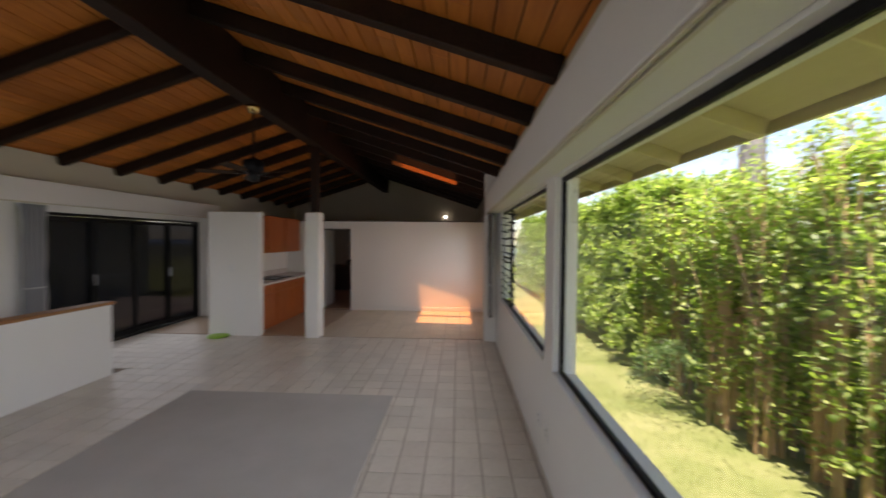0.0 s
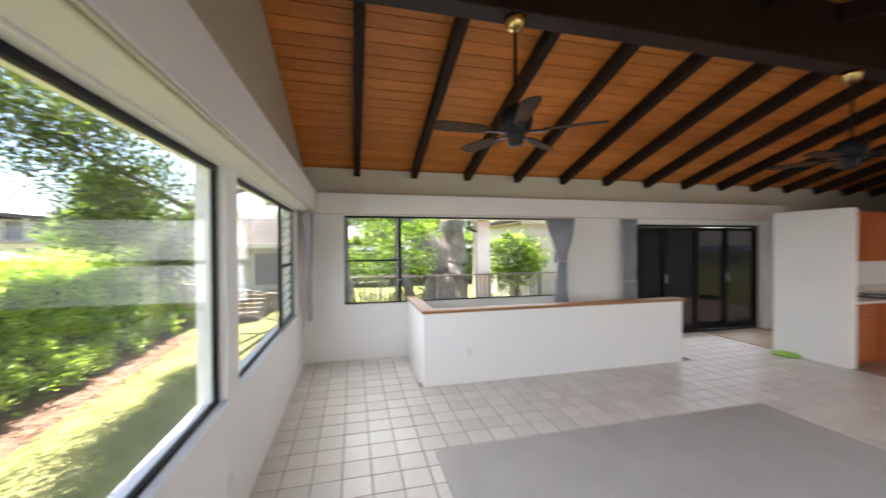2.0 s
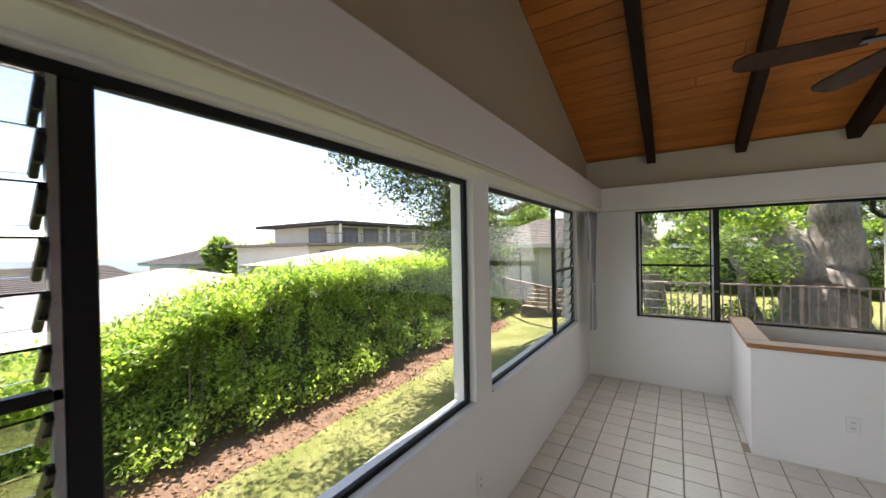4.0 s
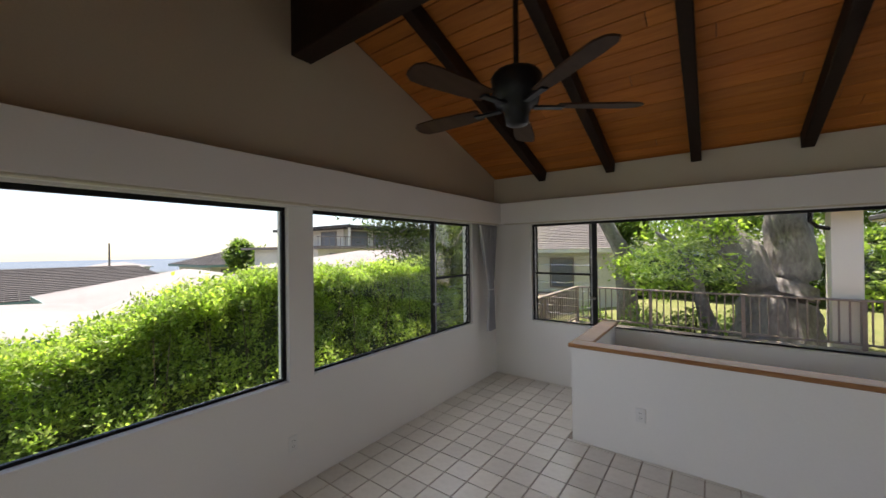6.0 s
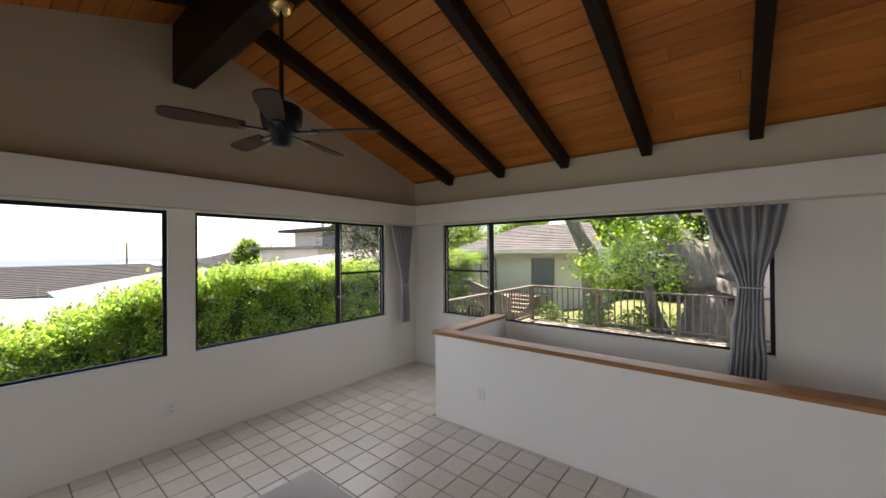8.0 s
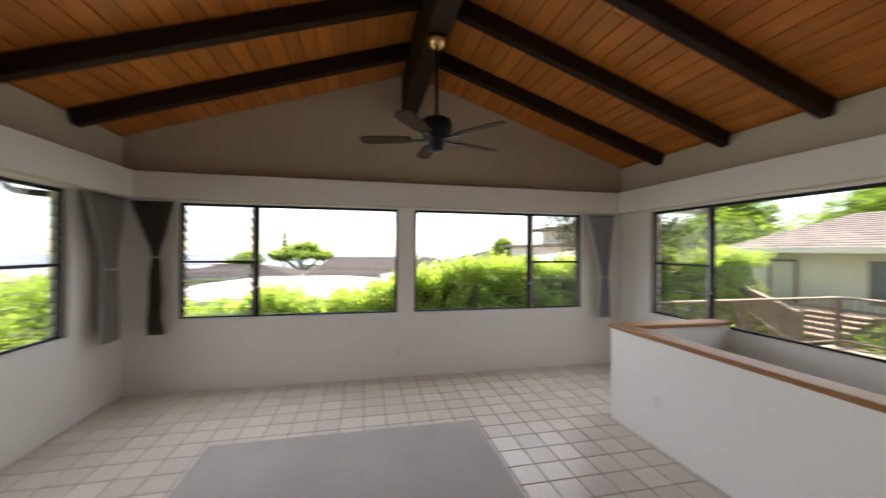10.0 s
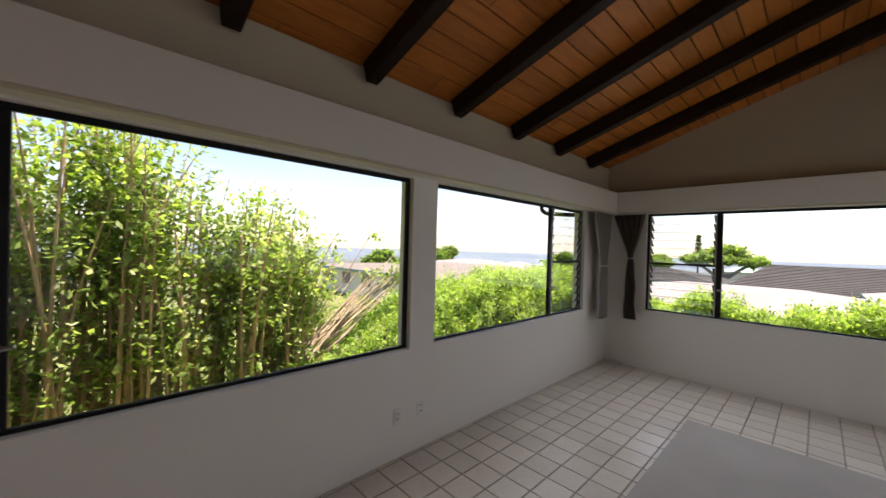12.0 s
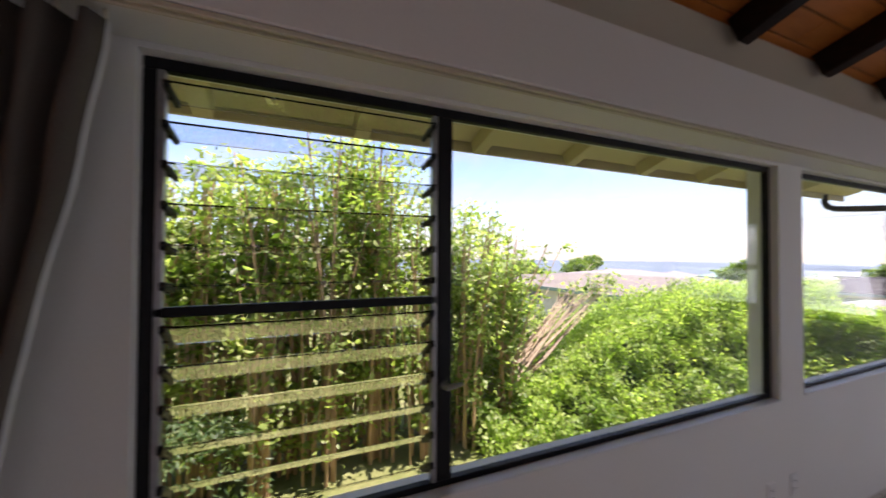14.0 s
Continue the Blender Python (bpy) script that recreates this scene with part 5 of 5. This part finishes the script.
# wing of the house beyond the pillar
wing = thing("house_wing", (12.8, -9.5, -0.8), "off-white wing of the house with a low eave", "house")
g = Geo()
for a, b, c, d in wall_rects(-14.0, -6.6, -1.0, 2.35, [(-8.6, -7.6, 1.0, 1.9)]):
    g.box(12.2, 12.35, a, b, c, d)
g.box(12.35, 17.0, -6.75, -6.6, -1.0, 2.35).box(12.35, 17.0, -14.0, -13.85, -1.0, 2.35)
part("wall", g, "stucco", wing)
wf = part("window", Geo().box(12.18, 12.3, -8.6, -8.55, 1.0, 1.9).box(12.18, 12.3, -7.65, -7.6, 1.0, 1.9).box(12.18, 12.3, -8.55, -7.65, 1.0, 1.05).box(12.18, 12.3, -8.55, -7.65, 1.85, 1.9), "black", wing)
part("pane", Geo().box(12.25, 12.26, -8.55, -7.65, 1.05, 1.85), "dark_glass_wall", wf)
part("roof", Geo().box(10.3, 11.1, -14.4, -3.2, 2.44, 2.58, 0.02).box(12.0, 17.6, -14.4, -6.2, 2.44, 2.58, 0.02), "brown_roof", wing)
part("soffit", Geo().box(10.35, 11.06, -14.3, -3.25, 2.40, 2.438).box(12.05, 17.5, -14.3, -6.25, 2.40, 2.438), "cream", wing)
part("fascia", Geo().box(10.28, 10.32, -14.4, -3.2, 2.32, 2.6, 0.004).box(10.32, 11.1, -3.22, -3.18, 2.32, 2.6, 0.004).box(11.98, 12.02, -14.4, -6.2, 2.32, 2.6, 0.004), "cream", wing)
part("downpipe", Geo().tube([(10.56, -3.88, 2.33), (10.56, -3.88, 2.16), (10.60, -3.98, 2.06), (10.66, -4.14, 2.02)], 0.035, 8), "black", wing)

gut = thing("downpipe", (-0.4, -0.1, 2.1), "dark bent rain pipe under the eave", "pipe")
part("pipe", Geo().tube([(-1.2, 0.22, 2.34), (-1.2, 0.22, 2.24), (-1.18, 0.23, 2.19), (-1.12, 0.24, 2.155), (-1.0, 0.25, 2.14), (-0.3, 0.27, 2.08), (-0.2, 0.27, 2.05), (-0.19, 0.27, 1.98), (-0.19, 0.27, -1.2)], 0.035, 8), "black", gut, "", True)

# ---- outdoors: neighbouring buildings ----


def shingled(parent, corners, rows, cols, mat, lift=0.03):
    """A roof slope of overlapping courses between four corners (eave a, eave b, ridge b, ridge a)."""
    a, b, c, d = [Vector(p) for p in corners]
    nrm = (b - a).cross(d - a).normalized()
    if nrm.z < 0:
        nrm = -nrm
    g = Geo()
    for i in range(rows):
        for j in range(cols):
            p = [a.lerp(d, i / rows).lerp(b.lerp(c, i / rows), (j + o) / cols) for o in (0.0, 0.985)]
            q = [a.lerp(d, (i + 1.1) / rows).lerp(b.lerp(c, (i + 1.1) / rows), (j + o) / cols) for o in (0.0, 0.985)]
            up = [p[0] + nrm * lift, p[1] + nrm * lift, q[1] + nrm * lift * 0.2, q[0] + nrm * lift * 0.2]
            g.add([*p, q[1], q[0], *up], [(4, 5, 6, 7), (0, 1, 5, 4), (1, 2, 6, 5), (3, 0, 4, 7)])
    return part("roof", g, mat, parent)


def opening(parent, name, plane, at, u0, u1, z0, z1, mat="dark_glass_wall"):
    """A framed opening set proud of a wall on x = at or y = at; plane gives the axis and side."""
    axis, s = plane
    def bx(g, a, b, c, d, o0, o1):
        lo, hi = at + s * o0, at + s * o1
        return g.box(lo, hi, a, b, c, d) if axis == "x" else g.box(a, b, lo, hi, c, d)
    g = Geo()
    for a, b, c, d in ((u0 - 0.07, u1 + 0.07, z1, z1 + 0.07), (u0 - 0.07, u1 + 0.07, z0 - 0.07, z0), (u0 - 0.07, u0, z0, z1), (u1, u1 + 0.07, z0, z1)):
        bx(g, a, b, c, d, 0.003, 0.06)
    fr = part(name, g, "rail", parent)
    part("pane", bx(Geo(), u0, u1, z0, z1, 0.003, 0.02), mat, fr)


cot = thing("cottage", (19.5, 4.0, -1.0), "small off-white cottage with a grey shingle roof", "house")
part("wall", Geo().box(17.1, 23.0, 0.6, 6.5, -1.3, 1.75), "stucco", cot)
for k in range(19):
    z = -1.28 + 0.158 * k
    part("siding_board", Geo().add([(17.098, 0.6, z), (17.098, 6.5, z), (17.098, 6.5, z + 0.158), (17.098, 0.6, z + 0.158), (17.07, 0.6, z), (17.07, 6.5, z), (17.09, 6.5, z + 0.156), (17.09, 0.6, z + 0.156)], [(0, 1, 2, 3), (4, 7, 6, 5), (0, 4, 5, 1), (3, 2, 6, 7), (0, 3, 7, 4), (1, 5, 6, 2)]), "stucco", cot)
opening(cot, "door", ("x", -1), 17.07, 5.15, 5.9, -0.6, 1.25, "stucco")
opening(cot, "window", ("x", -1), 17.07, 2.3, 3.2, 0.1, 1.25)
shingled(cot, [(16.4, 0.0, 1.70), (16.4, 7.3, 1.70), (20.0, 5.2, 3.0), (20.0, 1.6, 3.0)], 16, 22, "shingle")
shingled(cot, [(16.4, 7.3, 1.70), (23.6, 7.3, 1.70), (20.0, 5.2, 3.0), (20.0, 5.2, 3.0)], 14, 14, "shingle")
part("fascia", Geo().box(16.36, 16.4, 0.0, 7.3, 1.55, 1.72).box(16.4, 23.6, 7.3, 7.34, 1.55, 1.72), "stucco", cot)
steps = thing("wooden_steps", (13.6, 3.0, -0.6), "weathered wooden steps and landing before the cottage", "steps")
for k in range(5):
    part("step", Geo().box(14.6 + 0.3 * k, 14.95 + 0.3 * k, 2.6, 4.2, -0.75 + 0.12 * k, -0.70 + 0.12 * k, 0.005), "deck", steps)
part("landing", Geo().box(16.1, 17.05, 2.4, 6.3, -0.24, -0.18, 0.005), "deck", steps)
part("post", Geo().box(16.15, 16.27, 2.45, 2.57, -1.2, -0.241).box(16.15, 16.27, 6.1, 6.22, -1.2, -0.241), "rail", steps)
part("stringer", Geo().box(14.55, 16.1, 2.6, 2.66, -1.1, -0.76).box(14.55, 16.1, 4.14, 4.2, -1.1, -0.76), "rail", steps)

HX = 17.2
big = thing("apartment_house", (HX + 6, 22, -2.0), "two-storey grey-beige house with a flat roof and balcony", "house")
part("wall", Geo().box(HX, HX + 20, 20.6, 30.0, -4.0, 1.9).box(HX + 3.4, HX + 20, 22.0, 30.0, 1.9, 3.55), "stucco", big)
part("roof", Geo().box(HX + 2.2, HX + 21, 20.2, 31.0, 3.56, 3.80), "brown_roof", big)
part("slab", Geo().box(HX - 0.7, HX + 21, 19.8, 31.0, 1.92, 2.12), "rail", big)
part("solar_panel", Geo().box(HX + 5, HX + 11, 21.5, 24.0, 3.86, 3.92), "black", big)
for k in range(6):
    opening(big, "window", ("y", -1), 22.0, HX + 4.2 + 2.5 * k, HX + 5.9 + 2.5 * k, 2.2, 3.35)
    opening(big, "window", ("y", -1), 20.6, HX + 1.0 + 3.0 * k, HX + 2.8 + 3.0 * k, 0.2, 1.5)
opening(big, "window", ("x", -1), HX + 3.4, 23.0, 25.0, 2.2, 3.35)
for k in range(4):
    part("post", Geo().box(HX + 2.6 + 5.4 * k, HX + 2.75 + 5.4 * k, 20.3, 20.45, 2.12, 3.56), "stucco", big)
bal = part("balcony", Geo().box(HX - 0.6, HX + 20.9, 19.85, 19.9, 2.78, 2.84), "rail", big)
for k in range(44):
    part("baluster", Geo().box(HX - 0.5 + 0.48 * k, HX - 0.47 + 0.48 * k, 19.86, 19.89, 2.12, 2.78), "rail", bal)

pav = thing("pavilion", (15.6, 14.2, -1.5), "white hipped pavilion roof behind the hedge", "pavilion")
pz = 1.75
base = [(10.6, 11.2, 0.95), (20.6, 11.2, 0.95), (20.6, 17.2, 0.95), (10.6, 17.2, 0.95)]
vs = base + [(15.6, 14.2, pz), (18.4, 14.2, pz)] + [(x, y, 0.78) for x, y, _ in base]
part("roof", Geo().add(vs, [(0, 1, 5, 4), (1, 2, 5), (2, 3, 4, 5), (3, 0, 4), (0, 6, 7, 1), (1, 7, 8, 2), (2, 8, 9, 3), (3, 9, 6, 0), (6, 9, 8, 7)]), "white_roof", pav)
for x, y in ((11.2, 11.8), (20.0, 11.8), (11.2, 16.6), (20.0, 16.6), (15.6, 11.8)):
    part("post", Geo().box(x - 0.12, x + 0.12, y - 0.12, y + 0.12, -3.2, 0.78), "stucco", pav)
part("wall", Geo().box(11.4, 19.8, 14.7, 16.4, -3.2, 0.76), "rail", pav)


def low_house(at, lo, hi, wall_z, peak_z, over, roof_mat, label, ridge="x", wall_mat="stucco", hip=None):
    """A low house with a hipped roof, walls, fascia and a row of windows."""
    (x0, y0), (x1, y1) = lo, hi
    ob = thing("house", ((x0 + x1) / 2, (y0 + y1) / 2, at), label, "house")
    part("wall", Geo().box(x0, x1, y0, y1, at, wall_z), wall_mat, ob)
    a, b, c, d = x0 - over, x1 + over, y0 - over, y1 + over
    if ridge == "x":
        h = hip or min((d - c) / 2, (b - a) * 0.4)
        top = [(a + h, (c + d) / 2, peak_z), (b - h, (c + d) / 2, peak_z)]
    else:
        h = min((b - a) / 2, (d - c) * 0.4)
        top = [((a + b) / 2, c + h, peak_z), ((a + b) / 2, d - h, peak_z)]
    e = [(a, c, wall_z + 0.1), (b, c, wall_z + 0.1), (b, d, wall_z + 0.1), (a, d, wall_z + 0.1)]
    if ridge == "x":
        slopes = [(e[0], e[1], top[1], top[0]), (e[1], e[2], top[1], top[1]), (e[2], e[3], top[0], top[1]), (e[3], e[0], top[0], top[0])]
    else:
        slopes = [(e[0], e[1], top[0], top[0]), (e[1], e[2], top[1], top[0]), (e[2], e[3], top[1], top[1]), (e[3], e[0], top[0], top[1])]
    if roof_mat == "brown_roof":
        for s in slopes:
            shingled(ob, s, 18, 26, roof_mat, 0.06)
    else:
        vs = e + top
        part("roof", Geo().add(vs, [(0, 1, 5, 4), (1, 2, 5), (2, 3, 4, 5), (3, 0, 4)] if ridge == "x" else [(0, 1, 4), (1, 2, 5, 4), (2, 3, 5), (3, 0, 4, 5)]), roof_mat, ob)
    part("fascia", Geo().box(a, b, c - 0.04, c, wall_z - 0.15, wall_z + 0.1).box(a, b, d, d + 0.04, wall_z - 0.15, wall_z + 0.1).box(a - 0.04, a, c, d, wall_z - 0.15, wall_z + 0.1).box(b, b + 0.04, c, d, wall_z - 0.15, wall_z + 0.1), "fascia", ob)
    part("soffit", Geo().box(a, b, c, d, wall_z - 0.02, wall_z + 0.06), "stucco", ob)
    n = max(2, int((x1 - x0) / 3.5))
    for k in range(n):
        u = x0 + (x1 - x0) * (k + 0.3) / n
        opening(ob, "window", ("y", -1), y0, u, u + 1.4, wall_z - 1.5, wall_z - 0.5)
    m = max(2, int((y1 - y0) / 3.5))
    for k in range(m):
        u = y0 + (y1 - y0) * (k + 0.3) / m
        opening(ob, "window", ("x", 1), x1, u, u + 1.3, wall_z - 1.5, wall_z - 0.5)
    return ob


low_house(-4.0, (-7.0, 14.0), (5.6, 22.0), -0.85, 0.0, 0.8, "white_roof", "low house with a sun-bleached white roof")
low_house(-4.0, (4.8, 17.2), (15.0, 28.0), -0.75, 0.75, 0.8, "white_roof", "low house with a white hipped roof", "y")
low_house(-5.0, (-2.2, 31.5), (12.0, 41.5), -1.15, 0.75, 0.9, "brown_roof", "house with a long brown tiled roof", hip=2.4)
low_house(-5.0, (19.0, 44.0), (30.0, 54.0), 0.2, 2.0, 0.9, "brown_roof", "house with a dark hipped roof")
low_house(-4.2, (-37.0, 13.5), (-15.0, 33.0), -0.95, -0.72, 1.0, "tan_roof", "low pale-roofed house beyond the side hedge", "y", "stucco")
low_house(-5.0, (-44.0, 30.0), (-26.0, 44.0), -1.6, -0.3, 0.9, "white_roof", "distant pale-roofed house on the slope")
low_house(-6.0, (-20.0, 42.0), (-6.0, 52.0), -1.8, -0.4, 0.9, "brown_roof", "distant brown-roofed house on the slope")
for k in range(16):
    hx, hy = -150 + 22 * k + rs.uniform(-6, 6), rs.uniform(110, 170)
    low_house(ground_z(hx, hy) - 1, (hx, hy), (hx + rs.uniform(9, 15), hy + rs.uniform(7, 11)), ground_z(hx, hy) + 3.0, ground_z(hx, hy) + 4.6, 0.8, "white_roof" if k % 3 else "fascia", "far house on the hillside")
vent = thing("roof_vent", (0.5, 17.0, -0.8), "pale vent and solar dish on the white roof", "vent")
part("duct", Geo().lathe(0.5, 17.0, [(0.12, -0.9), (0.12, -0.45), (0.2, -0.4), (0.2, -0.32), (0.05, -0.28)], 12), "white_roof", vent)
pole = thing("utility_pole", (12.3, 55.0, -5.0), "thin utility pole with a crossarm", "pole")
part("pole", Geo().tube([(12.3, 55.0, -6.5), (12.3, 55.0, 3.0)], [0.12, 0.09], 8), "rail", pole)
part("crossarm", Geo().box(11.6, 13.0, 54.95, 55.05, 0.0, 0.14), "rail", pole)
part("transformer", Geo().box(11.7, 12.9, 54.8, 55.2, -1.0, -0.35, 0.03), "rail", pole)

# ---- floor tiles ----
STEP = 0.2036
GAP = 0.0045


def tile_mesh(name, w, d, mat):
    return Geo().box(0, w, 0, d, -0.0085, 0.0, 0.0022).mesh(name, M[mat])


full = tile_mesh("tile", STEP - 2 * GAP, STEP - 2 * GAP, "tile")
field = Geo()
singles = 0
ox, oy = 0.0357, -0.1705
for i in range(-1, 30):
    for j in range(-1, 35):
        x0, x1 = ox + STEP * i + GAP, ox + STEP * (i + 1) - GAP
        y1, y0 = oy - STEP * (j - 1) - GAP, oy - STEP * j + GAP
        x0, x1, y0, y1 = max(x0, 0.002), min(x1, 5.998), max(y0, -6.88), min(y1, -0.002)
        if x1 - x0 < 0.012 or y1 - y0 < 0.012:
            continue
        if x0 > 1.30 and x1 < 3.46 and y0 > -4.65 and y1 < -1.285:
            continue
        if x1 > 4.758 and y0 < -1.438 and y1 > -5.078:
            if x0 < 4.745:
                x1 = 4.757
            elif y0 < -5.08 - 0.02:
                y1 = -5.079
            elif y1 > -1.42:
                y0 = -1.437
            else:
                continue
        whole = abs(x1 - x0 - STEP + 2 * GAP) < 1e-4 and abs(y1 - y0 - STEP + 2 * GAP) < 1e-4
        near = y0 > -3.1 and (x0 > 3.0 or y0 > -1.6)
        if whole and near and singles < 300:
            ob = new("tile", full)
            ob.location = (x0, y0, 0.0)
            ob.parent = floor
            singles += 1
        else:
            field.box(x0, x1, y0, y1, -0.0085, 0.0, 0.0022)
rest = part("tile_field", field, "tile_field", floor)
tagged(rest, "cream square floor tiles", "", "", "stuff")
g = Geo()
for i in range(11):
    for j in range(9):
        g.box(0.01 + i * 0.28, 0.284 + i * 0.28, -6.92 - (j + 1) * 0.256, -6.926 - j * 0.256, -0.0085, 0.001, 0.002)
tagged(part("tile_field", g, "dining_tile", floor), "beige floor tiles of the dining corner", "", "", "stuff")
structure("floor_kitchen", Geo().box(3.1, 5.998, -9.205, -6.925, -0.0078, 0.0015), "kitchen_floor", "tan vinyl floor of the kitchen", "floor")
structure("floor_back", Geo().box(0.002, 5.998, SOUTH, -9.335, -0.0078, 0.0015), "kitchen_floor", "tan vinyl floor of the back room", "floor")
